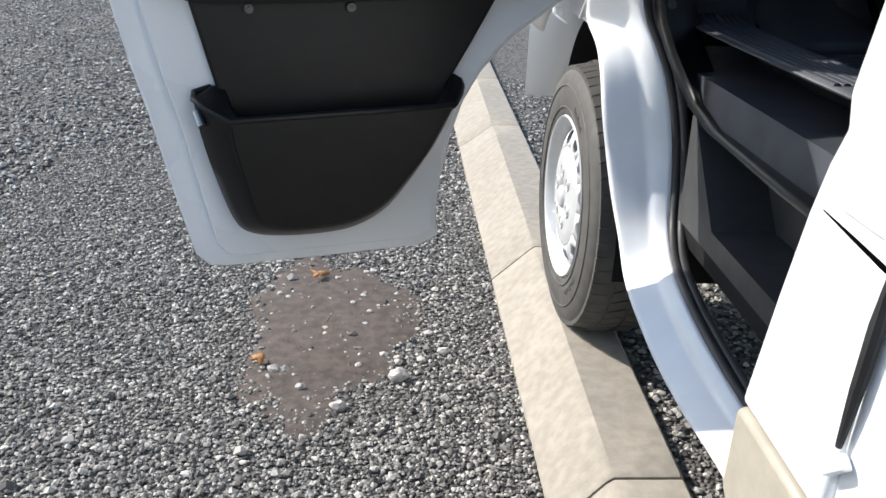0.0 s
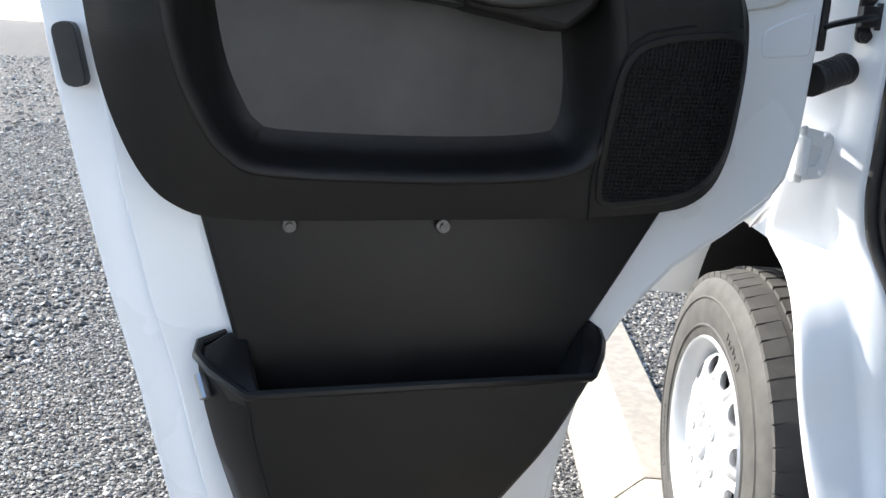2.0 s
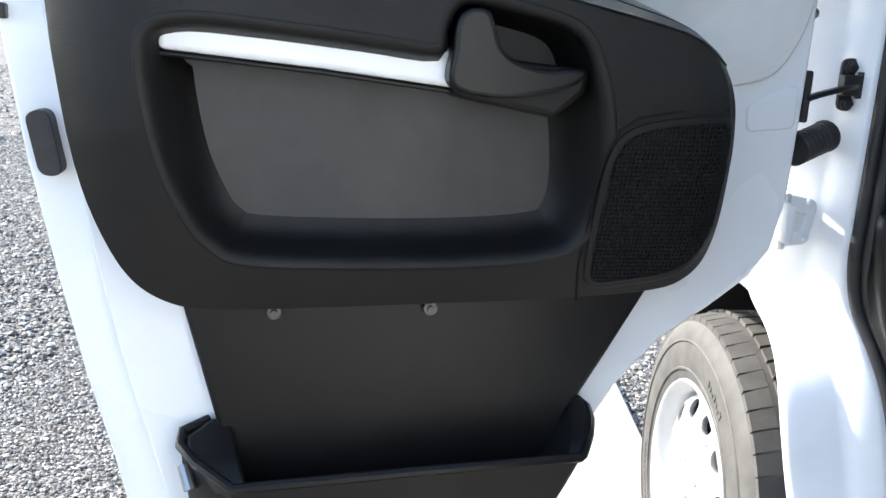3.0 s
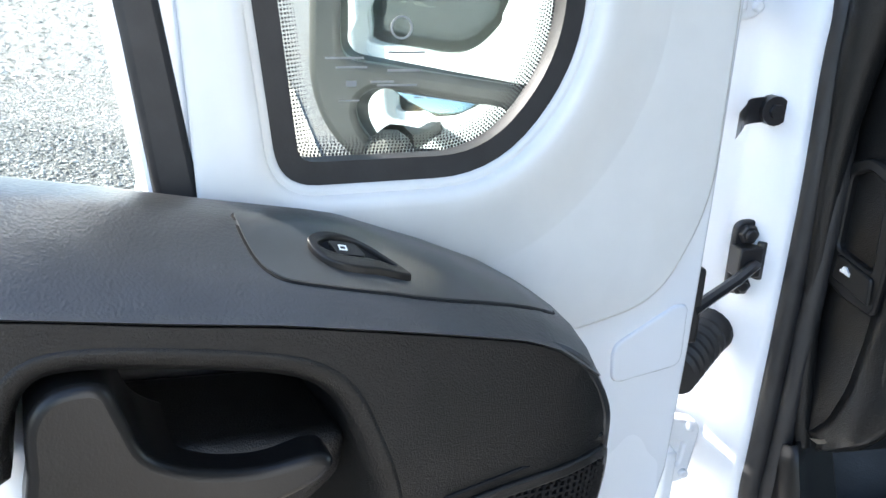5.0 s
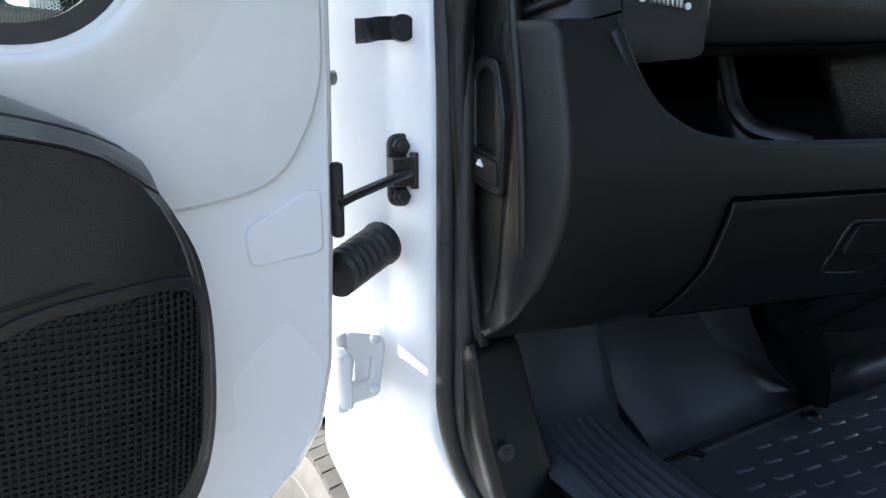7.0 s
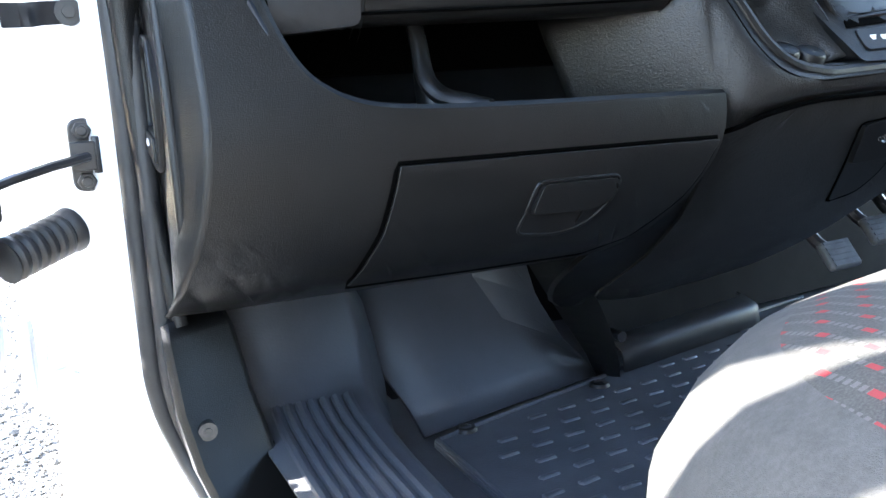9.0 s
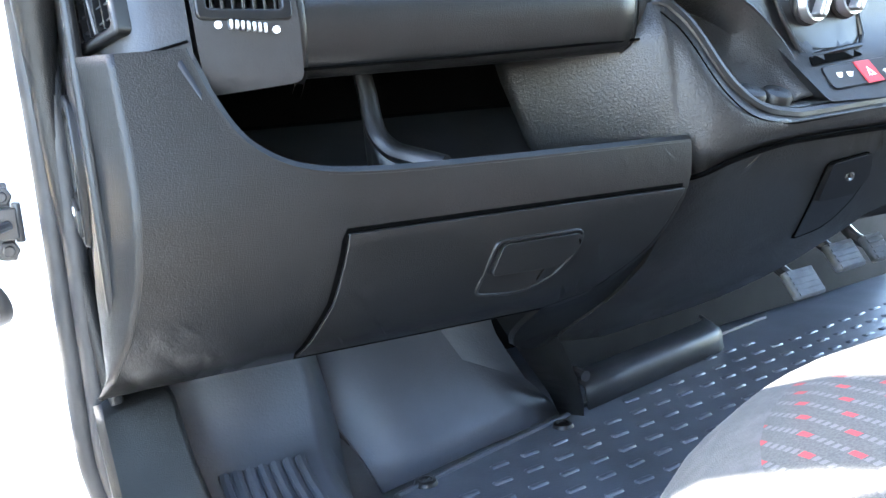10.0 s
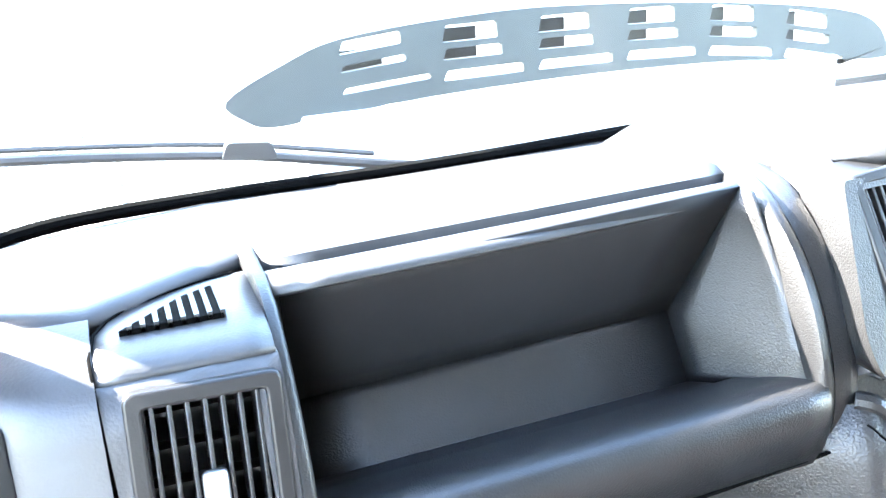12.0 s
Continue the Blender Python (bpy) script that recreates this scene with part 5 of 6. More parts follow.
part("slat_ridge", tube([(.0215, .003, .0), (.0215, .0065, .046), (.0215, .003, .092)], .0022, 8), M_DASH_TOP, fr, "thick middle slat of the grid")
for k in range(8):
    z = .092 * (k + .5) / 8
    part("cross_slat", box((0, -.006, z - .0008), (.040, .0025, z + .0008)), M_VENTRIM, fr)
part("vent_lip", plate(rounded([(-.006, -.007), (.047, -.007), (.047, .099), (.012, .099), (-.006, .088)], .004), [rounded([(-.001, -.001), (.041, -.001), (.041, .093), (.014, .093), (-.001, .083)], .003)], 0.0, 0.0045), M_DASH_TOP, fr, "grey raised lip of the vent", bevel=0.002)

# upper open tray
T_F = [(.305, -.110, 1.387), (.620, -.110, 1.388), (.612, -.044, 1.498), (.305, -.047, 1.486)]
T_K = [(.318, -.040, 1.370), (.577, -.034, 1.369), (.574, -.010, 1.415), (.318, .0, 1.404)]
T_B = [(.612, -.030, 1.500), (.312, -.030, 1.489)]


def quad_skin(quads, n=6):
    """Several four-cornered skins in one mesh, each split into a grid."""
    bm = bmesh.new()
    for a, b, c, d in quads:
        a, b, c, d = Vector(a), Vector(b), Vector(c), Vector(d)
        loft([[a.lerp(b, i / n).lerp(d.lerp(c, i / n), j / n) for i in range(n + 1)] for j in range(n + 1)], bm=bm)
    bmesh.ops.remove_doubles(bm, verts=bm.verts[:], dist=1e-5)
    return bm


part("upper_tray", quad_skin([(T_F[0], T_F[1], T_K[1], T_K[0]), (T_K[0], T_K[1], T_K[2], T_K[3])]), M_DASH, dash, "dark grey grained floor of the open tray", solid=0.003, angle=20)
part("tray_side", quad_skin([(T_F[1], T_F[2], T_B[0], T_K[2]), (T_F[1], T_K[2], T_K[1], T_F[1])]), M_DASH, dash, "dark grey grained end wall of the tray", solid=0.003, angle=20)
part("tray_side", quad_skin([(T_F[0], T_K[3], T_B[1], T_F[3]), (T_F[0], T_K[0], T_K[3], T_F[0])]), M_DASH, dash, "dark grey grained end wall of the tray", solid=0.003, angle=20)
part("tray_back", quad_skin([(T_K[3], T_K[2], T_B[0], T_B[1])]), M_TRAYBACK, dash, "smooth black back wall of the tray, its shade painted in", solid=0.003)
# front beam of the tray with rounded section
def beam_rows():
    rows = []
    for x, dz in ((.300, -.002), (.306, 0), (.40, .001), (.50, .002), (.60, .004), (.617, .004), (.628, .005)):
        end = 0.010 if x in (.300, .628) else 0
        prof = [(-.060, 1.326), (-.100 + end, 1.327), (-.109 + end, 1.333), (-.114 + end, 1.345), (-.119 + end, 1.362), (-.120 + end, 1.376), (-.1155 + end, 1.386), (-.108 + end, 1.389), (-.09, 1.386), (-.06, 1.376)]
        rows.append([(x, y, z + dz) for y, z in prof])
    return rows


part("tray_beam", loft(beam_rows(), True, caps=True), M_DASH, dash, "dark grey rounded front beam of the tray", angle=50)
part("beam_seam", tube([(.302, -.1115, 1.3335), (.45, -.1125, 1.336), (.65, -.1085, 1.342)], 0.0014, 6), M_GAP, dash)
# side hoops of the tray: bands that follow the dashboard's section from beam to top
HOOP = [(-.098, 1.322), (-.112, 1.335), (-.120, 1.365), (-.1185, 1.39), (-.112, 1.415), (-.100, 1.442), (-.082, 1.468), (-.062, 1.486), (-.040, 1.4945), (-.010, 1.498), (.03, 1.4995), (.062, 1.493)]


def hoop(xs, lift, splay=0.0):
    line = catmull([(0, y, z) for y, z in HOOP], 3)
    rows = []
    for x, l in zip(xs, lift):
        rows.append([(x + splay * .30 * max(0, p.y + .065), p.y - l * .8 + (x - .3) * .03, p.z + l * .6) for p in line])
    part("tray_hoop", loft(rows), M_DASH, dash, "dark hoop beside the open tray", angle=60)


hoop((.2985, .2990, .300, .304, .3065, .307), (-.014, -.002, .001, .001, -.001, -.02))
hoop((.6145, .616, .6185, .624, .6275, .629), (-.02, -.001, .0035, .0035, .001, -.004), 1.0)
hoop((.6285, .630, .640, .647, .6495, .650), (-.006, -.001, .0005, .0, -.003, -.03), 1.0)
# rounded flank that rises from the hoop to the second vent and runs up into the dashboard's top
FLANK = [p for p in catmull([(0, y, z) for y, z in HOOP], 4) if p.z > 1.388 and p.y < .035]
rows = []
for dx, dy, dz in ((.0505, .006, -.004), (.0515, -.001, .001), (.0545, -.0055, .0045), (.0605, -.0085, .0075), (.0690, -.0095, .0100), (.0760, -.0070, .0115)):
    rows.append([(.600 + dx + .30 * max(0, p.y + .065), p.y + dy + .010, p.z + dz) for p in FLANK])
part("vent_flank", loft(rows), M_DASH_TOP, dash, "dark grey rounded flank beside the vent", angle=60)
# lid over the tray with a slot
bm = loft([[(x, y + (x - .3) * .06, z) for x in np.linspace(.306, .640, 10)] for y, z in ((-.047, 1.489), (-.042, 1.4925), (-.030, 1.4945), (-.024, 1.4945), (-.023, 1.484), (-.010, 1.484), (-.008, 1.4955), (.02, 1.499), (.045, 1.4995), (.058, 1.497), (.066, 1.490))])
part("tray_lid", bm, M_DASH_TOP, dash, "dark grey lid over the tray with a long slot", angle=40, solid=0.003)
part("lid_slot", loft([[(x, y + (x - .3) * .06, 1.4865) for x in np.linspace(.308, .628, 6)] for y in (-.0225, -.0105)]), M_GAP, dash, "dark slot in the lid")
# dashboard top up to the windscreen
TOP_X = [.10, .138, .165, .215, .30, .45, .62, .655, .675, .70, .78, .90, 1.1, 1.35, 1.62]
TOP_ROWS = []
for f_ in (0.0, .12, .3, .5, .66, .72, .8, .92, 1.0):
    row = []
    for x in TOP_X:
        y0 = float(np.interp(x, [.10, .138, .165, .215, .30, .62, .66, .70, .90, 1.62], [.02, .0, -.03, -.045, .012, .03, .022, -.060, -.072, -.05]))
        y1 = float(np.interp(x, [.10, .18, .30, .50, .70, .90, 1.3, 1.68], [.134, .202, .216, .215, .236, .248, .218, .134]))
        hump = .028 * min(1, max(0, (x - .655) / .045)) * min(1, f_ / .3 + .7) * (1 if f_ < .9 else .7 if f_ < .95 else 0)
        step = -.004 if f_ > .69 else 0
        z = 1.4915 + (.0025 if x > .25 else 0) - .02 * max(0, f_ - .2) ** 1.3 + hump + step
        row.append((x, y0 + (y1 - y0) * f_, z - (.008 if x < .12 else 0)))
    TOP_ROWS.append(row)
part("dash_top", loft(TOP_ROWS), M_DASH_TOP, dash, "dark grey top of the dashboard", solid=0.008, angle=50)

# lower tray under the upper one
TX = [.207, .235, .29, .40, .52, .60]
TZ = [1.345, 1.285, 1.250, 1.243, 1.241, 1.240]
TF = [1.320, 1.255, 1.222, 1.216, 1.214, 1.213]
part("lower_tray", loft([[(x, -.137, z) for x, z in zip(TX, TZ)], [(x, -.095, z) for x, z in zip(TX, TF)], [(x, -.030, z) for x, z in zip(TX, TF)], [(x, -.018, z + .010) for x, z in zip(TX, TF)], [(x, -.001, max(1.285, z + .02)) for x, z in zip(TX, TF)]]), M_DASH, dash, "dark grained floor and low back wall of the lower tray", solid=0.003, angle=60)
# Upper back wall painted near-black for the depth of shade above the tray.
part("tray_hollow", loft([[(x, .0, max(1.285, z + .02)) for x, z in zip(TX, TF)], [(x, .032, max(1.287, z + .02)) for x, z in zip(TX, TF)], [(x, .033, 1.352) for x in TX], [(x, -.06, 1.353) for x in TX]]), M_GAP, dash, "shallow hollow behind the lower tray, its shade painted near-black", angle=60)
RIDGE = catmull([(0.372, -0.052, 1.336), (0.374, -0.060, 1.310), (0.373, -0.07, 1.287), (0.374, -0.08, 1.273), (0.382, -0.092, 1.261), (0.394, -0.11, 1.255), (0.41, -0.13, 1.248)], 4)
part("tray_divider", loft([RIDGE, [Vector((p.x + .006, p.y + .004, 1.214)) for p in RIDGE]]), M_DASH, dash, "dark divider in the lower tray", solid=0.004)
part("divider_ridge", tube(RIDGE, [0.0085 + .00012 * k for k in range(len(RIDGE))], 12, flat=0.8), M_DASH, dash, "rounded ridge of the divider")

# slope between tray and centre stack, with a rounded crest round the cup holder
S_TOP = catmull([(.535, .006, 1.340), (.595, -.065, 1.362), (.641, -.113, 1.374), (.659, -.124, 1.364), (.672, -.136, 1.343), (.694, -.153, 1.299), (.721, -.164, 1.272), (.760, -.168, 1.262), (.80, -.167, 1.262), (.95, -.166, 1.268), (1.10, -.166, 1.268)], 5)
S_LOW = catmull([(.578, -.010, 1.216), (.622, -.07, 1.217), (.660, -.121, 1.212), (.664, -.128, 1.212), (.668, -.136, 1.213), (.678, -.147, 1.218), (.70, -.153, 1.226), (.75, -.157, 1.235), (.80, -.158, 1.238), (.95, -.158, 1.240), (1.10, -.158, 1.240)], 5)
S_MID = [a.lerp(b, .5) + Vector((-.006, -.006, 0)) for a, b in zip(S_TOP, S_LOW)]
part("centre_slope", loft([S_TOP, [a.lerp(b, .5) + Vector((-.004, -.004, 0)) for a, b in zip(S_TOP, S_MID)], S_MID, [a.lerp(b, .5) + Vector((-.004, -.003, 0)) for a, b in zip(S_MID, S_LOW)], S_LOW]), M_SLOPE, dash, "coarse grained dark grey side of the centre console", solid=0.004, angle=60)
CREST = S_TOP[10:]
part("slope_edge", tube([p + Vector((.004, .004, .0)) for p in CREST], 0.0068, 10), M_DASH, dash, "rounded edge of the console slope")
part("slope_seam", tube([p + Vector((-.0075, -.0035, -.0075)) for p in CREST[2:]], 0.0008, 6), M_GAP, dash)
part("slope_gap", tube([p + Vector((0, -.0005, -.003)) for p in S_LOW[12:]], 0.0028, 6), M_GAP, dash, "dark gap below the console slope")
# cup holder: floor, back wall and rounded side wall up to the stack
W_A = catmull([(.650, -.112, 1.372), (.672, -.128, 1.345), (.697, -.146, 1.302), (.724, -.157, 1.276), (.765, -.160, 1.266), (.800, -.158, 1.267)], 4)
W_B = catmull([(.662, -.060, 1.345), (.690, -.075, 1.318), (.715, -.095, 1.288), (.738, -.115, 1.272), (.768, -.125, 1.268), (.797, -.130, 1.268)], 4)
W_C = catmull([(.672, -.055, 1.376), (.715, -.058, 1.372), (.752, -.070, 1.355), (.778, -.090, 1.330), (.797, -.112, 1.302), (.808, -.140, 1.274)], 4)
W_D = catmull([(.672, -.104, 1.382), (.735, -.106, 1.382), (.766, -.108, 1.369), (.792, -.112, 1.345), (.810, -.118, 1.320), (.813, -.148, 1.276)], 4)
part("cup_well", loft([W_A, [a.lerp(b, .5) for a, b in zip(W_A, W_B)], W_B, [a.lerp(b, .5) for a, b in zip(W_B, W_C)], W_C, W_D]), M_SLOPE, dash, "coarse grained cup holder recess", solid=0.003, angle=60)
part("well_edge", tube(W_D, 0.0025, 8), M_DASH, dash, "rounded rim of the cup holder recess")
for x, y, z in ((.727, -.148, 1.281), (.763, -.146, 1.277)):
    mm = Matrix.Translation((x, y, z)) @ Matrix.Rotation(radians(28), 4, "X")
    cap_ = part("socket_cap", lathe([(.001, .009), (.010, .009), (.0135, .0075), (.0155, .004), (.016, -.006)], 24, "z"), M_DASH, dash, "round black socket cap with a pale mark", m=mm)
    part("cap_tab", plate(rounded([(-.006, .010), (.006, .010), (.009, .026), (-.009, .026)], .004), (), .004, .009, "xy"), M_DASH, cap_, bevel=0.001, m=mm)
    part("cap_mark", box((-.0045, -.003, .0088), (.0045, .003, .0095)), M_WHITEPL, cap_, m=mm)


def stack_y(x, z):
    """Depth of the centre stack: leaning face above, a ledge that comes forward below."""
    return -.113 + .13 * (z - 1.32) - .9 * max(0, 1.325 - z)


CS = rounded([(.812, 1.270), (1.06, 1.266), (1.06, 1.508), (.735, 1.508), (.735, 1.382), (.770, 1.366), (.800, 1.330)], [.006, .004, .01, .01, .006, .02, .02])
part("centre_console", mapped([Vector(p) for p in CS], (), stack_y, 0, 0.06, 0.012), M_DASH, dash, "dark grey centre stack", angle=50)
part("stack_edge", tube([(.783, -.102, 1.416), (.806, -.1135, 1.355), (.826, -.118, 1.319), (.835, -.122, 1.314), (.91, -.122, 1.322), (.919, -.116, 1.332), (.915, -.105, 1.38), (.905, -.098, 1.42)], 0.003, 8), M_BLACK_SM, dash, "dark frame of the heater panel")
# Dark strip paints the shade under the heater panel's edge.
part("stack_shadow_gap", mapped([Vector(p) for p in rounded([(.826, 1.3045), (.905, 1.311), (.914, 1.320), (.832, 1.3145)], .002)], (), stack_y, -.0015, 0.004, 0.02), M_GAP, dash, "near-black strip painting the shade below the heater panel")
M_GLOSS = mat("glossy_black_plastic", (0.02, 0.022, 0.02), 0.05, var=0.05)
part("radio", mapped([Vector(p) for p in rounded([(.786, 1.418), (.905, 1.418), (.897, 1.498), (.777, 1.498)], .005)], (), stack_y, -.006, 0.02, 0.02), M_GLOSS, dash, "glossy black radio", bevel=0.002)
part("radio_display", mapped([Vector(p) for p in ((.806, 1.452), (.880, 1.452), (.877, 1.490), (.802, 1.490))], (), stack_y, -.0072, 0.004, 0.02), mat("grey_display", (0.17, 0.185, 0.17), 0.1, var=0.03), dash, "pale radio display")
part("radio_key_strip", mapped([Vector(p) for p in rounded([(.806, 1.435), (.884, 1.435), (.882, 1.447), (.804, 1.447)], .002)], (), stack_y, -.0078, 0.004, 0.02), M_SILVER, dash, "silver strip of radio keys", bevel=0.0006)
for k in range(5):
    x = .811 + k * .0145
    part("radio_button", box((x, stack_y(0, 1.441) - .0092, 1.4375), (x + .0118, stack_y(0, 1.441) - .006, 1.4445)), M_DASH, dash, bevel=0.0008)
for x, z in ((.792, 1.478), (.893, 1.478)):
    kn_ = lathe([(.001, -.010), (.0085, -.010), (.0098, -.008), (.0105, 0)], 24, "y")
    bmesh.ops.translate(kn_, vec=(x, stack_y(0, z) - .006, z), verts=kn_.verts)
    part("radio_knob", kn_, M_SILVER, dash, "round silver radio knob")
part("heater_panel", mapped([Vector(p) for p in rounded([(.786, 1.414), (.903, 1.414), (.917, 1.330), (.908, 1.3235), (.830, 1.3195), (.822, 1.324)], .005)], (), stack_y, -.0035, 0.012, 0.015), M_BLACK_SM, dash, "black heater control panel", bevel=0.001)
for x, z in ((.842, 1.366), (.896, 1.371)):
    y = stack_y(0, z) - .003
    k_ = lathe([(.001, -.016), (.0125, -.016), (.0145, -.013), (.0185, -.006), (.0215, -.004), (.0225, 0)], 32, "y")
    bmesh.ops.translate(k_, vec=(x, y, z), verts=k_.verts)
    kn = part("heater_knob", k_, M_BLACK_SM, dash, "round black heater knob with a silver ring")
    part("knob_ring", lathe([(.0145, -.0165), (.0172, -.0165), (.0200, -.009), (.0185, -.005)], 32, "y"), M_SILVER, kn, "silver ring", m=Matrix.Translation((x, y, z)))
    part("knob_grip", box((-.0045, -.030, -.015), (.0045, -.014, .015)), M_SILVER, kn, "silver grip", bevel=0.003, seg=3, m=Matrix.Translation((x, y, z)) @ Matrix.Rotation(radians(25), 4, "Y"))
    for q in range(5):
        a = radians(-150 + q * 75)
        part("knob_mark", box((x + .027 * math.sin(a) - .0016, y - .0022, z + .027 * math.cos(a) - .0016), (x + .027 * math.sin(a) + .0016, y - .0004, z + .027 * math.cos(a) + .0016)), M_WHITEPL, kn)
# row of switches with the red hazard button
SW = rounded([(.828, 1.281), (.834, 1.3025), (.936, 1.308), (.936, 1.287)], [.008, .006, .006, .008])
part("switch_strip", mapped([Vector(p) for p in SW], (), stack_y, -.0025, 0.01, 0.02), M_BLACK_SM, dash, "black row of switches", bevel=0.001)
HZ = [Vector(p) for p in rounded([(.880, 1.2838), (.904, 1.2852), (.906, 1.3063), (.882, 1.3052)], .0015)]
part("hazard_button", mapped(HZ, (), stack_y, -.0042, 0.008, 0.02), mat("red_button", (0.50, 0.025, 0.035), 0.35, var=0.05), dash, "red hazard light button", bevel=0.0008)
part("hazard_mark", mapped([Vector(p) for p in ((.888, 1.291), (.899, 1.2915), (.894, 1.300))], [[Vector(p) for p in ((.8905, 1.2925), (.8967, 1.2928), (.8940, 1.2975))]], stack_y, -.0048, 0.002, 0.02), M_WHITEPL, dash, smooth=False)
for x in (.849, .864, .918, .929):
    part("switch_mark", box((x - .0025, stack_y(0, 1.293) - .0042, 1.2905), (x + .0025, stack_y(0, 1.293) - .0005, 1.2965)), M_WHITEPL, dash)
# second vent column
lean = lambda x, z: -.122 + .45 * (z - 1.40)
vp2 = [Vector(p) for p in rounded([(.652, 1.507), (.642, 1.419), (.649, 1.392), (.700, 1.391), (.728, 1.412), (.730, 1.506)], [.004, .01, .012, .012, .01, .004])]
part("vent_panel", mapped(vp2, [[Vector(p) for p in ((.661, 1.500), (.674, 1.433), (.716, 1.435), (.713, 1.502))]], lean, -.004, 0.04, 0.01), M_DASH, dash, "dark grey vent panel", angle=50)
vent("air_vent", (.674, lean(0, 1.433) - .003, 1.433), (1, 0, .04), (-.17, .5, 1), .042, .076, 7, "black air vent with upright slats and a silver knob", 4)
bm = bmesh.new()
for k in range(6):
    box((.682 + k * .0038, lean(0, 1.424) - .009, 1.4215 + k * .0002), (.6843 + k * .0038, lean(0, 1.424), 1.428 + k * .0002), bm)
part("vent_wheel", bm, M_SILVER, dash, "ribbed vent thumb wheel")
for x in (.676, .710):
    part("vent_mark", cyl((x, lean(0, 1.425) - .0065, 1.425), (x, lean(0, 1.425), 1.425), 0.003, 12), M_WHITEPL, dash)
# driver's side lower panel
def driver_y(x, z):
    return float(np.interp(z, [1.0, 1.06, 1.115, 1.16, 1.19, 1.22, 1.25], [.065, -.015, -.075, -.108, -.128, -.149, -.158])) + .012 * max(0, min(1, (.70 - x) / .05))


DL = [Vector(p) for p in catmull([(.664, 1.209), (.69, 1.218), (.75, 1.231), (.85, 1.236), (1.1, 1.237), (1.6, 1.237), (1.6, 1.16), (1.2, 1.15), (1.0, 1.135), (.955, 1.105), (.92, 1.065), (.86, 1.022), (.76, 1.0), (.68, .995), (.645, 1.003), (.655, 1.04), (.664, 1.075), (.667, 1.115), (.668, 1.165)], 3, True)]
# The lighter plastic paints in light falling on the driver's panel.
part("driver_panel", mapped(DL, (), driver_y, 0.004, 0.02, 0.016), M_SLOPE, dash, "dark grey lower panel on the driver's side", angle=50)
DB = [Vector(p) for p in catmull([(.663, 1.214), (.669, 1.165), (.668, 1.115), (.665, 1.075), (.656, 1.04), (.645, 1.000), (.60, .995), (.57, 1.03), (.575, 1.07), (.60, 1.10), (.63, 1.135), (.648, 1.175), (.655, 1.214)], 3, True)]
part("console_side", mapped(DB, (), driver_y, 0.010, 0.012, 0.016), M_DASH, dash, "dark band between glove box and driver's panel", angle=50)
FR_ = rounded([(.852, 1.203), (.906, 1.209), (.930, 1.180), (.926, 1.143), (.909, 1.121), (.872, 1.112), (.862, 1.158)], [.005, .006, .012, .02, .012, .006, .01], 4)
part("flap_gap", mapped([Vector(p) for p in offset2(FR_, -0.0025)], (), driver_y, 0.0030, 0.006, 0.015), M_GAP, dash, "dark gap round the fuse box flap")
part("flap_recess", mapped([Vector(p) for p in FR_], (), driver_y, 0.0024, 0.004, 0.015), M_DASH, dash, "grey finger recess of the fuse box flap")
FL = rounded([(.852, 1.203), (.906, 1.209), (.926, 1.180), (.915, 1.160), (.863, 1.158)], [.005, .006, .010, .008, .005], 4)
part("fuse_flap", mapped([Vector(p) for p in FL], (), driver_y, -0.004, 0.008, 0.015), M_BLACK_SM, dash, "black fuse box flap with a round lock", bevel=0.0015)
part("flap_lock", lathe([(.001, -.004), (.003, -.004), (.0035, -.001), (.006, -.002), (.0075, 0)], 18, "y"), M_BLKMET, dash, "round lock of the flap", m=Matrix.Translation((.889, driver_y(.889, 1.187) - .003, 1.187)))
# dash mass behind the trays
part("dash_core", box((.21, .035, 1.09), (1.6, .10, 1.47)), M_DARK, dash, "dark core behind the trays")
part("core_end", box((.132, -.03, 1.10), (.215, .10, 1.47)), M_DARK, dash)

# ---- footwell, sill trim, floor ----
fw = empty("footwell", label="black plastic footwell lining with kick trim", category="footwell", kind="structure")
part("cab_floor", box((.20, -1.32, .80), (1.68, .30, .868)), M_FLOOR, fw, "black rubber cab floor")
part("front_cab_floor", box((.44, .30, .80), (1.68, .44, .868)), M_FLOOR, fw, "black rubber floor under the pedals")
rows = []
for z, y, x0, x1 in ((1.078, -.028, .122, .170), (1.06, -.034, .122, .177), (1.0, -.050, .126, .186), (.95, -.06, .136, .198), (.90, -.08, .154, .215), (.86, -.10, .172, .232), (.82, -.14, .188, .25), (.80, -.25, .19, .26), (.80, -.6, .18, .26), (.80, -1.2, .18, .26)):
    rows.append([(x0 - .002, y + .02, z - .01), (x0 - .002, y - .018, z), (x0 + .004, y - .022, z + .003), (x0 * .6 + x1 * .4, y - .006, z + .004), (x1 + .005, y + .016, z + .004), (x1 + .011, y + .022, z + .001), (x1 + .014, y + .06, z - .03)])
part("kick_trim", loft(rows), M_DASH, fw, "dark grey kick trim with a screw", solid=0.004, angle=60)
bm = cyl((.147, -.072, .984), (.147, -.060, .984), .0085, 16)
cyl((.147, -.074, .984), (.147, -.070, .984), .004, 6, bm)
part("trim_screw", bm, M_SCREW, fw, "steel trim screw")
# inner wall of the footwell, running down to a ribbed step
rows = []
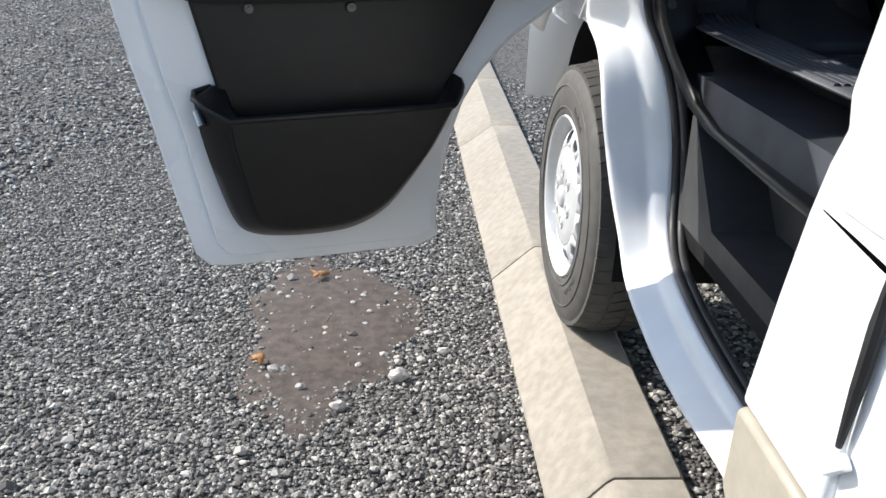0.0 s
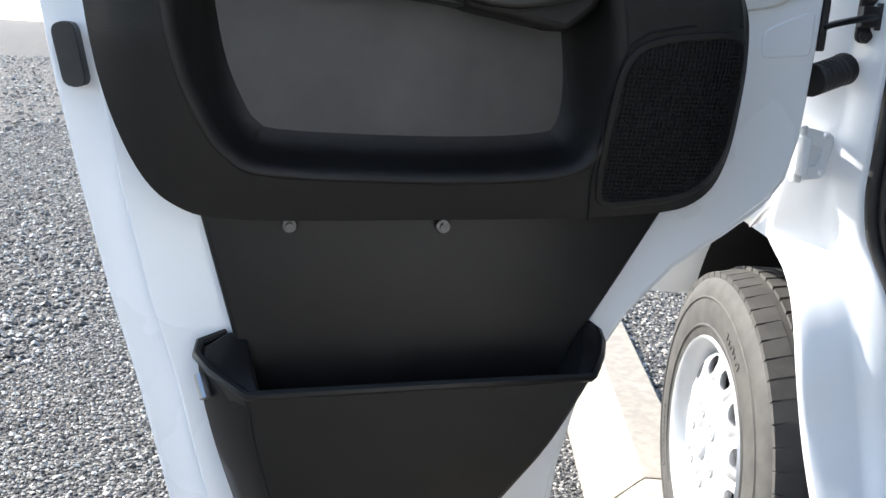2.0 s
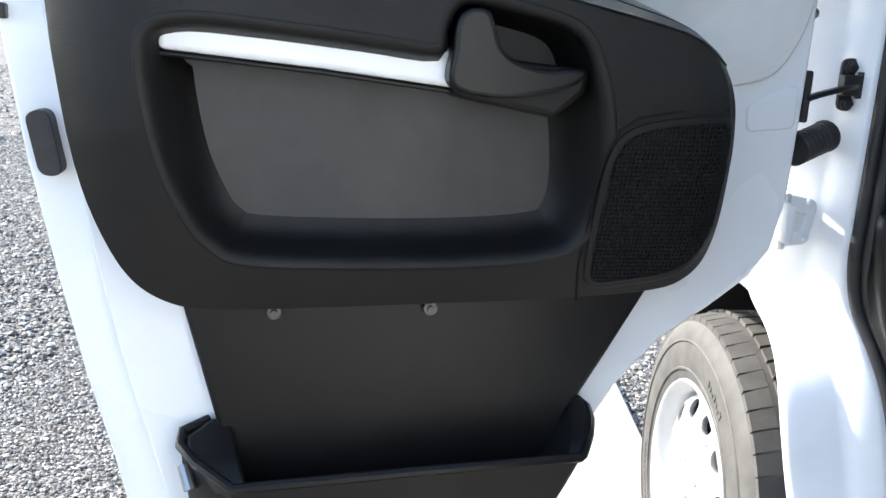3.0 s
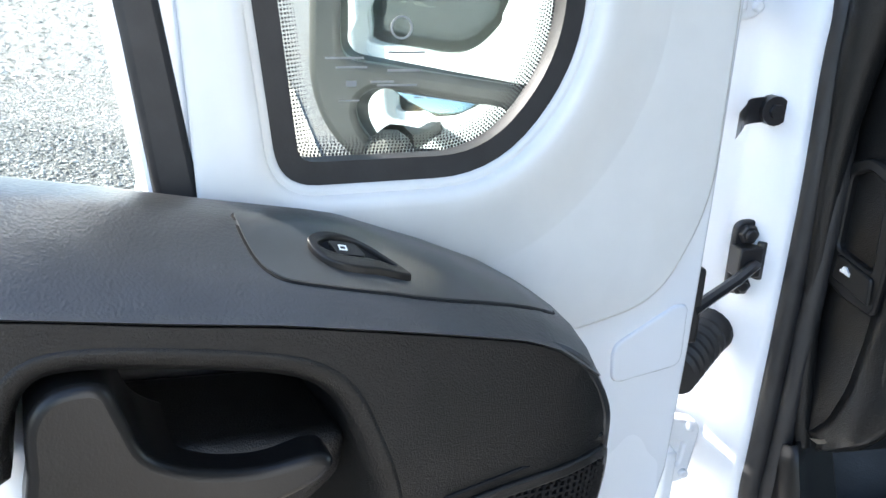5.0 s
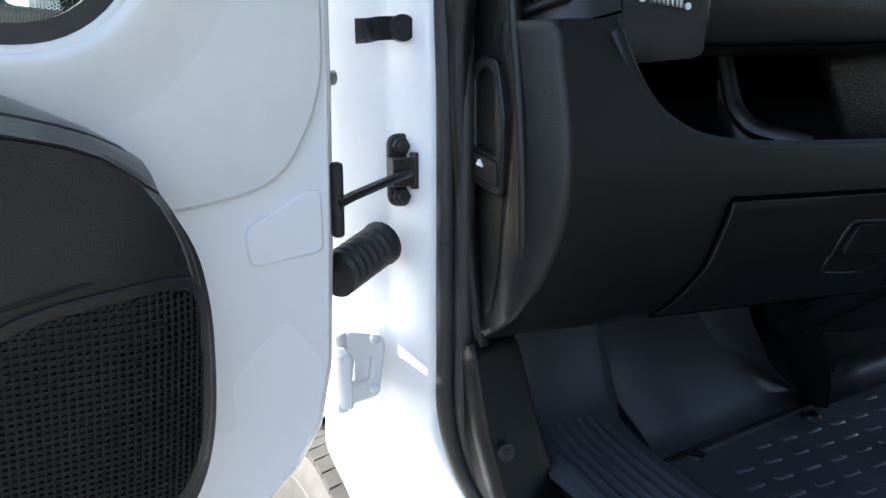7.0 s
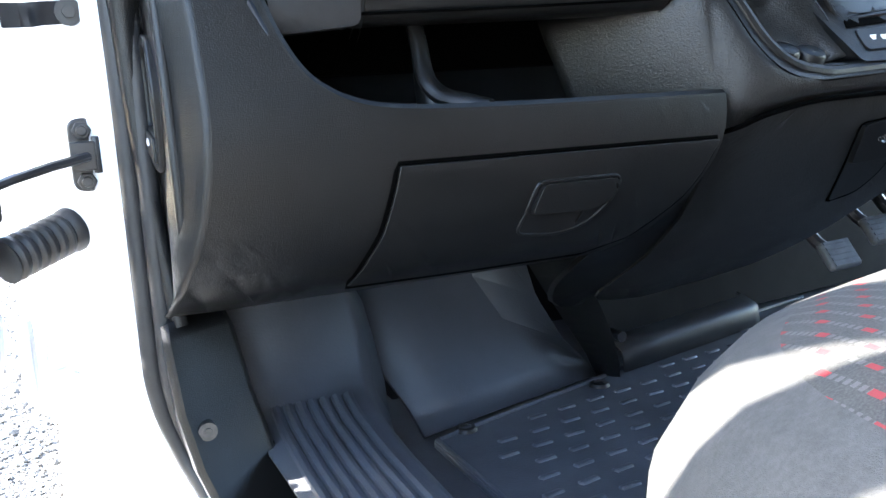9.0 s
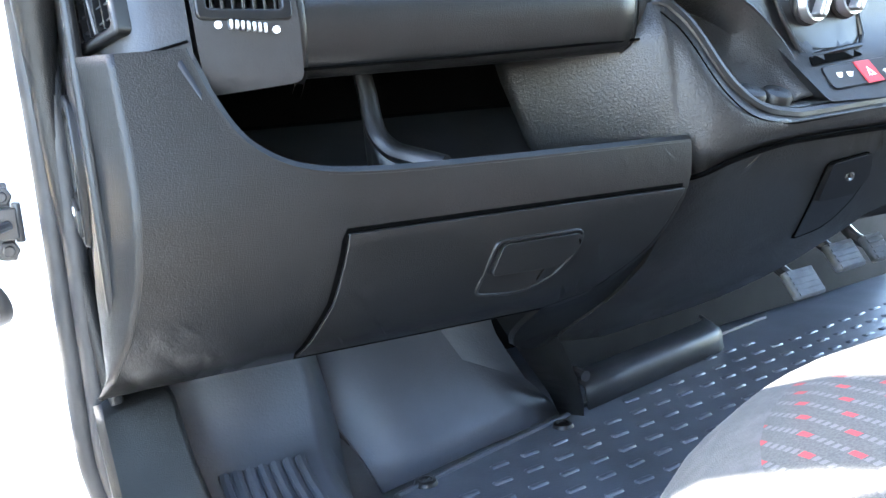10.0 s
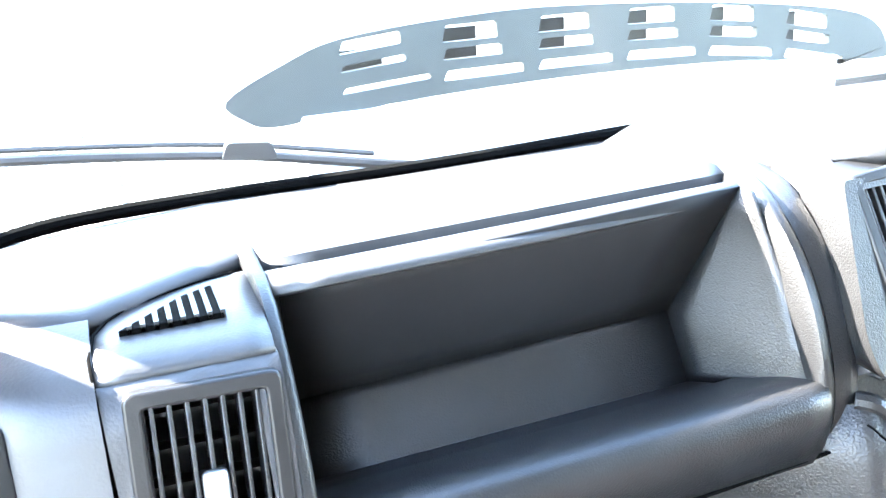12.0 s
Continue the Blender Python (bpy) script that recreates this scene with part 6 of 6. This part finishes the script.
for z, y, x0, x1 in ((1.10, .10, .172, .33), (1.06, .085, .174, .335), (1.01, .07, .180, .34), (.975, .055, .188, .338), (.955, .03, .195, .335), (.947, -.02, .200, .330), (.943, -.12, .204, .325), (.941, -.3, .206, .32), (.94, -.9, .206, .32)):
    rows.append([(x0, y, z), ((x0 + x1) / 2, y + .006, z + .001), (x1 - .012, y + .003, z), (x1 - .002, y + .012, z - .006), (x1 + .010, y + .02, z - .03), (x1 + .03, y + .03, z - .07)])
part("footwell_side", loft(rows), M_FOOT, fw, "black plastic side of the footwell", solid=0.004, angle=60)
for k in range(7):
    x = .224 + k * .0128
    part("step_rib", tube([(x + .004, .030, .9565), (x + .003, .018, .9525), (x + .001, -.02, .9475), (x - .002, -.12, .9435), (x - .004, -.3, .9415), (x - .004, -.6, .9405)], 0.0056, 8, flat=0.8), M_FOOT, fw)
part("footrest", loft([[(.345, .26, 1.12), (.45, .26, 1.12), (.535, .24, 1.12), (.575, .17, 1.12)], [(.35, .18, 1.02), (.45, .185, 1.022), (.53, .19, 1.025), (.600, .15, 1.0)], [(.365, .14, .96), (.46, .155, .962), (.56, .17, .968), (.640, .155, .93)], [(.39, .085, .905), (.50, .115, .905), (.60, .14, .905), (.672, .15, .895)], [(.40, .062, .876), (.50, .092, .876), (.60, .118, .876), (.680, .140, .876)]]), M_FOOT, fw, "sloping dark blue-grey footwell panel", solid=0.004, angle=20)
part("tunnel_foot", loft([catmull([(.54, .13, 1.12), (.585, .12, 1.03), (.63, .125, .96), (.665, .135, .91), (.683, .14, .872)], 4), catmull([(.57, .06, 1.12), (.625, .075, 1.04), (.665, .085, .97), (.692, .10, .91), (.706, .118, .872)], 4), catmull([(.60, .14, 1.12), (.640, .145, 1.03), (.678, .15, .96), (.703, .15, .91), (.716, .15, .872)], 4)]), M_DASH, fw, "dark plastic foot of the console", solid=0.004, angle=60)
LEDGE = [(.722, .136), (.80, .155), (.92, .185), (1.015, .210), (1.035, .222), (1.042, .240)]
part("console_kick", loft([[(x, y + .035, .915) for x, y in LEDGE], [(x, y + .006, .908) for x, y in LEDGE], [(x, y + .001, .906) for x, y in LEDGE], [(x, y - .003, .902) for x, y in LEDGE], [(x, y - .008, .875) for x, y in LEDGE]]), M_DASH_TOP, fw, "dark ledge along the foot of the console", solid=0.003, angle=40)
# Near-black stands in for the shade under the dashboard.
part("firewall_lining", loft([[(.60, .22, 1.12), (1.0, .32, 1.12), (1.64, .40, 1.12)], [(.70, .215, .97), (1.0, .31, .97), (1.64, .39, .97)], [(.74, .215, .872), (1.0, .30, .872), (1.64, .38, .872)]]), M_DARK, fw, "lining below the dashboard, painted near-black for its shade")
part("console_bolt", cyl((.649, .085, 1.043), (.649, .110, 1.043), .008, 12), M_SCREW, fw, "steel bolt under the dashboard")
part("console_screw", cyl((.692, .090, .94), (.692, .115, .94), .007, 10), M_BLKMET, fw, "black screw in the console foot")

# rubber mat with raised studs
mat_o = empty("floor_mat", label="black rubber floor mat with raised oblong studs", category="floor mat")
MO = rounded([(.405, .055), (.68, .135), (.86, .200), (1.02, .262), (1.20, .30), (1.62, .34), (1.62, -1.1), (.40, -1.1)], .015)
part("mat_sheet", plate(MO, (), .868, .876, "xy"), M_FLOOR, mat_o, "black rubber sheet", bevel=0.002)
part("mat_edge", tube([(x, y, .877) for x, y in ((.409, -1.0), (.408, -.4), (.410, .045), (.50, .074), (.68, .127), (.86, .192), (1.02, .254), (1.20, .292))], .0035, 8), M_FLOOR, mat_o, "raised rim of the mat")
bm = bmesh.new()
mrot = Matrix.Rotation(radians(9), 4, "Z")
for i in range(30):
    for j in range(34):
        p = mrot @ Vector((.05 + i * .046 + (.023 if j % 2 else 0) - .06, .15 - j * .034, 0)) + Vector((.4, -.02, 0))
        if p.x < .445 or p.x > 1.58 or p.y > .012 + (p.x - .405) * .31 - max(0, p.x - 1.0) * .2:
            continue
        q = Matrix.Translation((p.x, p.y, .8758)) @ Matrix.Rotation(radians(9 + random.uniform(-3, 3)), 4, "Z")
        o = [(.0130, .0012), (.0115, .0046), (-.0115, .0046), (-.0130, .0012), (-.0130, -.0012), (-.0115, -.0046), (.0115, -.0046), (.0130, -.0012)]
        loft([[q @ Vector((u, w, 0)) for u, w in o], [q @ Vector((u * .92, w * .80, .0018)) for u, w in o], [q @ Vector((u * .78, w * .5, .0026)) for u, w in o]], True, bm, True)
tagged(part("mat_studs", bm, M_FLOOR, mat_o, "raised oblong studs", angle=50), kind="stuff")
for x, y in ((.451, .058), (.664, .104), (.44, -.16)):
    b_ = lathe([(.001, .003), (.006, .003), (.008, .005), (.012, .004), (.014, 0)], 20, "z")
    bmesh.ops.translate(b_, vec=(x, y, .876), verts=b_.verts)
    part("mat_clip", b_, M_BLACK_SM, mat_o, "round black mat clip")

# pedals: worn pads on curved levers
for x, y, z, w_ in ((1.032, .060, 1.008, .030), (1.112, .062, 1.034, .030), (1.20, .08, 1.03, .022)):
    pd = empty("pedal", label="grey worn pedal with a ribbed pad below the dashboard", category="pedal", group="pedals")
    mm = pose(x, y, z, -38, 0, 6)
    part("pad", box((-w_, -.006, -.021), (w_, .006, .021)), M_PEDAL, pd, "worn grey pedal pad", bevel=0.004, seg=3, m=mm)
    for k in range(5):
        part("pad_rib", box((-w_ + .004, -.0075, -.018 + k * .0083), (w_ - .004, -.0055, -.0135 + k * .0083)), M_PEDAL, pd, m=mm)
    part("lever", tube(catmull([(x, y + .006, z), (x, y + .05, z + .02), (x + .005, y + .10, z + .08), (x + .005, y + .13, z + .17)], 4), .009, 8), M_BLKMET, pd, "black pedal lever")

# ---- passenger seat ----
def fabric():
    m = bpy.data.materials.new("patterned_seat_fabric")
    m.use_nodes = True
    nt = m.node_tree
    b = nt.nodes["Principled BSDF"]
    b.inputs["Roughness"].default_value = 0.9
    tc = nt.nodes.new("ShaderNodeTexCoord")
    mp = nt.nodes.new("ShaderNodeMapping")
    mp.inputs["Rotation"].default_value = (0, 0, radians(12))
    nt.links.new(tc.outputs["Object"], mp.inputs["Vector"])
    br = nt.nodes.new("ShaderNodeTexBrick")
    br.offset, br.squash = 0.5, 1.0
    br.inputs["Color1"].default_value = (0, 0, 0, 1)
    br.inputs["Color2"].default_value = (0, 0, 0, 1)
    br.inputs["Scale"].default_value = 1.0
    ck = nt.nodes.new("ShaderNodeTexWave")
    # red dashes on a grid: product of two thresholded waves
    def wave(axis, period, duty, shift_src=None):
        sep = nt.nodes.new("ShaderNodeSeparateXYZ")
        nt.links.new(mp.outputs[0], sep.inputs[0])
        d = nt.nodes.new("ShaderNodeMath")
        d.operation = "DIVIDE"
        nt.links.new(sep.outputs[axis], d.inputs[0])
        d.inputs[1].default_value = period
        last = d.outputs[0]
        if shift_src:
            fl = nt.nodes.new("ShaderNodeMath")
            fl.operation = "FLOOR"
            nt.links.new(shift_src, fl.inputs[0])
            h = nt.nodes.new("ShaderNodeMath")
            h.operation = "MULTIPLY_ADD"
            nt.links.new(fl.outputs[0], h.inputs[0])
            h.inputs[1].default_value = 0.5
            nt.links.new(last, h.inputs[2])
            last = h.outputs[0]
        f = nt.nodes.new("ShaderNodeMath")
        f.operation = "FRACT"
        nt.links.new(last, f.inputs[0])
        l = nt.nodes.new("ShaderNodeMath")
        l.operation = "LESS_THAN"
        nt.links.new(f.outputs[0], l.inputs[0])
        l.inputs[1].default_value = duty
        return d.outputs[0], l.outputs[0]
    nt.nodes.remove(br)
    nt.nodes.remove(ck)
    dx, wx = wave(0, 0.0135, 0.30)
    dy, wy = wave(1, 0.040, 0.24, dx)
    _d, wz = wave(1, 0.0057, 0.6, dx)
    mul = nt.nodes.new("ShaderNodeMath")
    mul.operation = "MULTIPLY"
    nt.links.new(wx, mul.inputs[0])
    nt.links.new(wy, mul.inputs[1])
    ns = nt.nodes.new("ShaderNodeTexNoise")
    ns.inputs["Scale"].default_value = 700
    nt.links.new(tc.outputs["Object"], ns.inputs["Vector"])
    rp = nt.nodes.new("ShaderNodeValToRGB")
    rp.color_ramp.elements[0].color, rp.color_ramp.elements[1].color = (0.036, 0.0355, 0.034, 1), (0.058, 0.057, 0.054, 1)
    rp.color_ramp.elements[0].position, rp.color_ramp.elements[1].position = 0.35, 0.65
    nt.links.new(ns.outputs["Fac"], rp.inputs["Fac"])
    mx = nt.nodes.new("ShaderNodeMixRGB")
    nt.links.new(mul.outputs[0], mx.inputs[0])
    mx.inputs[2].default_value = (0.22, 0.022, 0.025, 1)
    pale = nt.nodes.new("ShaderNodeMath")
    pale.operation = "MULTIPLY"
    nt.links.new(wx, pale.inputs[0])
    nt.links.new(wz, pale.inputs[1])
    mp2 = nt.nodes.new("ShaderNodeMixRGB")
    nt.links.new(pale.outputs[0], mp2.inputs[0])
    nt.links.new(rp.outputs["Color"], mp2.inputs[1])
    mp2.inputs[2].default_value = (0.085, 0.083, 0.080, 1)
    nt.links.new(mp2.outputs[0], mx.inputs[1])
    nt.links.new(mx.outputs[0], b.inputs["Base Color"])
    bp = nt.nodes.new("ShaderNodeBump")
    bp.inputs["Strength"].default_value = 0.4
    bp.inputs["Distance"].default_value = 0.001
    nt.links.new(ns.outputs["Fac"], bp.inputs["Height"])
    nt.links.new(bp.outputs["Normal"], b.inputs["Normal"])
    return m


seat = empty("passenger_seat", label="passenger seat cushion in grey fabric with red dashes", category="seat")


def cushion_ring(z, inset, n=64):
    out = []
    cx, cy, a, b = .735, -.645, .435 - inset, .335 - inset
    for k in range(n):
        t = 2 * math.pi * k / n
        c, s = math.cos(t), math.sin(t)
        p = 2.4
        out.append((cx + a * math.copysign(abs(c) ** (2 / p), c), cy + b * math.copysign(abs(s) ** (2 / p), s), z))
    return out


rows = [cushion_ring(z, i) for z, i in ((.90, .03), (.93, .0), (.98, -.018), (1.04, -.012), (1.077, .008), (1.102, .03), (1.117, .058))]
part("cushion_side", loft(rows, True), M_GREYFAB, seat, "plain grey cushion side")
rows = [cushion_ring(z, i) for z, i in ((1.1165, .057), (1.127, .078), (1.138, .115), (1.146, .16), (1.151, .23), (1.152, .30))]
part("cushion_top", loft(rows, True, caps=True), fabric(), seat, "grey cushion top with red dashes")
part("seat_base", box((.40, -.9, .872), (1.05, -.42, .93)), M_BLACK, seat, "black seat base", bevel=0.01)
part("backrest", box((.45, -1.15, 1.0), (1.05, -.98, 1.65)), M_GREYFAB, seat, "grey fabric backrest", bevel=0.05, seg=4)

# ---- beyond the windscreen ----
wip = empty("wiper", label="dark wiper arm and blade at the windscreen's foot", category="wiper")
part("blade", tube(catmull([(.06, .225, 1.535), (.17, .235, 1.523), (.25, .238, 1.515), (.343, .239, 1.503), (.465, .240, 1.479), (.56, .242, 1.462)], 4), .0045, 8), M_BLKMET, wip, "dark wiper blade")
part("spine", tube(catmull([(.10, .236, 1.537), (.25, .243, 1.523), (.343, .245, 1.511), (.45, .246, 1.490)], 4), .0025, 6), M_BLKMET, wip, "thin spine along the blade")
part("clip", plate(rounded([(.320, 1.503), (.326, 1.517), (.362, 1.513), (.366, 1.499)], .004), (), .233, .249), M_BLKMET, wip, "clip that holds the blade", bevel=0.002)
# Slotted panel standing beyond the windscreen, with dark blocks behind its upper slots.
gril = empty("slotted_grille", label="pale plastic grille panel with rows of oblong slots beyond the windscreen", category="grille")
M_PALE = mat("pale_grey_plastic", (0.030, 0.038, 0.041), 0.5, var=0.05, scale=20)
GO = [Vector(p) for p in catmull([(.337, 1.540), (.352, 1.521), (.376, 1.513), (.436, 1.518), (.546, 1.525), (.698, 1.528), (.869, 1.524), (1.055, 1.509), (1.075, 1.522), (1.03, 1.561), (.865, 1.584), (.667, 1.596), (.55, 1.594), (.442, 1.584), (.39, 1.567)], 4, True)]
slots = []
for c_ in range(6):
    x0 = .440 + c_ * .098
    arc = lambda x: -.06 * (x - .66) ** 2 - .34 * max(0, x - .75) ** 2
    for r_, (z0, z1) in enumerate(((1.573, 1.588), (1.557, 1.567), (1.538, 1.547))):
        w_ = (.055, .060, .082)[r_] if c_ else (.058, .062, .085)[r_]
        slots.append(rounded([(x0, z0 + arc(x0)), (x0 + w_, z0 + .004 * (c_ == 0) + arc(x0 + w_)), (x0 + w_, z1 + arc(x0 + w_)), (x0 + .004, z1 - .004 * (c_ == 0) + arc(x0))], .002, 2))
part("grille_panel", plate(GO, slots, 0.296, 0.304), M_PALE, gril, "pale grey slotted panel", bevel=0.002)
part("grille_foot", box((.40, .29, 1.36), (1.0, .31, 1.52)), M_PAINT, gril, "white foot of the grille panel", bevel=0.004)
for c_ in range(6):
    x0 = .446 + c_ * .098
    part("grille_block", box((x0, .318, 1.552 + arc(x0)), (x0 + .040 - .003 * c_, .322, (1.574 if c_ == 0 else 1.584) + arc(x0))), M_BLACK_SM, gril, "dark block behind the slots")


# ---- parked vans across the lot, seen in the door mirror ----
M_VGLASS = mat("dark_van_glass", (0.02, 0.025, 0.03), 0.08, var=0.05)
M_VTYRE = mat("far_tyre", (0.03, 0.03, 0.03), 0.8)


def parked_van(x, y, w, h, paint, label):
    v = empty("parked_van", pose(x, y, 0), label=label, category="van", group="parked vans")
    side = [(0, .35), (2.2, .35), (2.25, .75), (2.1, 1.05), (1.35, 1.2), (.75, h), (-2.6, h), (-2.7, .4)]
    body = part("body", plate(rounded([(-q, z) for q, z in side], .12), (), -w / 2, w / 2, "yz"), paint, v, "painted van body", bevel=0.08, seg=3)
    front = [Vector((-w / 2 + .12, -1.30, 1.24)), Vector((w / 2 - .12, -1.30, 1.24)), Vector((w / 2 - .2, -.82, h - .12)), Vector((-w / 2 + .2, -.82, h - .12))]
    bm = bmesh.new()
    bm.faces.new([bm.verts.new(p + Vector((0, -.03, .03))) for p in front])
    part("windscreen", bm, M_VGLASS, v, "dark windscreen", solid=0.02)
    part("grille", box((-w / 2 + .25, -2.30, .62), (w / 2 - .25, -2.22, .85)), M_VGLASS, v, "black front grille", bevel=0.02)
    part("bumper", box((-w / 2 + .02, -2.34, .32), (w / 2 - .02, -2.15, .58)), M_TRIMD, v, "dark bumper", bevel=0.04)
    for s_ in (-1, 1):
        part("headlight", box((s_ * (w / 2 - .22) - .14, -2.27, .80), (s_ * (w / 2 - .22) + .14, -2.1, 1.0)), M_SILVER, v, "clear headlight", bevel=0.04)
        part("side_window", box((s_ * (w / 2 + .002) - .01, -1.0, 1.15), (s_ * (w / 2 + .002) + .01, -.2, h - .25)), M_VGLASS, v, "dark side window", bevel=0.01)
        for yy in (-1.55, 1.7):
            part("wheel", tube([(s_ * (w / 2 - .2), yy, .33), (s_ * (w / 2 + .01), yy, .33)], .33, 20), M_VTYRE, v, "black wheel")
    v.rotation_mode = "XYZ"
    return v


M_VWHITE = mat("far_white_paint", (0.7, 0.71, 0.72), 0.3, var=0.02, coat=0.4)
M_VBLUE = mat("far_blue_paint", (0.05, 0.12, 0.25), 0.3, var=0.04, coat=0.4)
M_VGREY = mat("far_grey_paint", (0.16, 0.17, 0.18), 0.3, var=0.04, coat=0.4)
LOT = ((-1.6, -15.0, 1.9, 2.1, M_VWHITE, "white van parked across the gravel lot"), (-4.1, -15.4, 1.75, 1.5, M_VGREY, "grey car parked across the gravel lot"), (-6.4, -15.0, 1.9, 2.2, M_VWHITE, "white van parked across the gravel lot"), (-8.8, -15.5, 1.75, 1.5, M_VBLUE, "blue car parked across the gravel lot"), (-11.3, -15.2, 1.9, 2.1, M_VWHITE, "white van parked across the gravel lot"), (-0.6, -23.0, 1.8, 1.5, M_VBLUE, "blue car parked at the far side of the lot"), (-3.0, -23.5, 1.9, 2.1, M_VWHITE, "white van parked at the far side of the lot"), (-5.5, -23.2, 1.8, 1.5, M_VWHITE, "white car parked at the far side of the lot"))
for x_, y_, w_, h_, p_, l_ in LOT:
    vv = parked_van(x_, y_, w_, h_, p_, l_)
    vv.matrix_basis = pose(x_, y_, 0, 0, 0, 180)
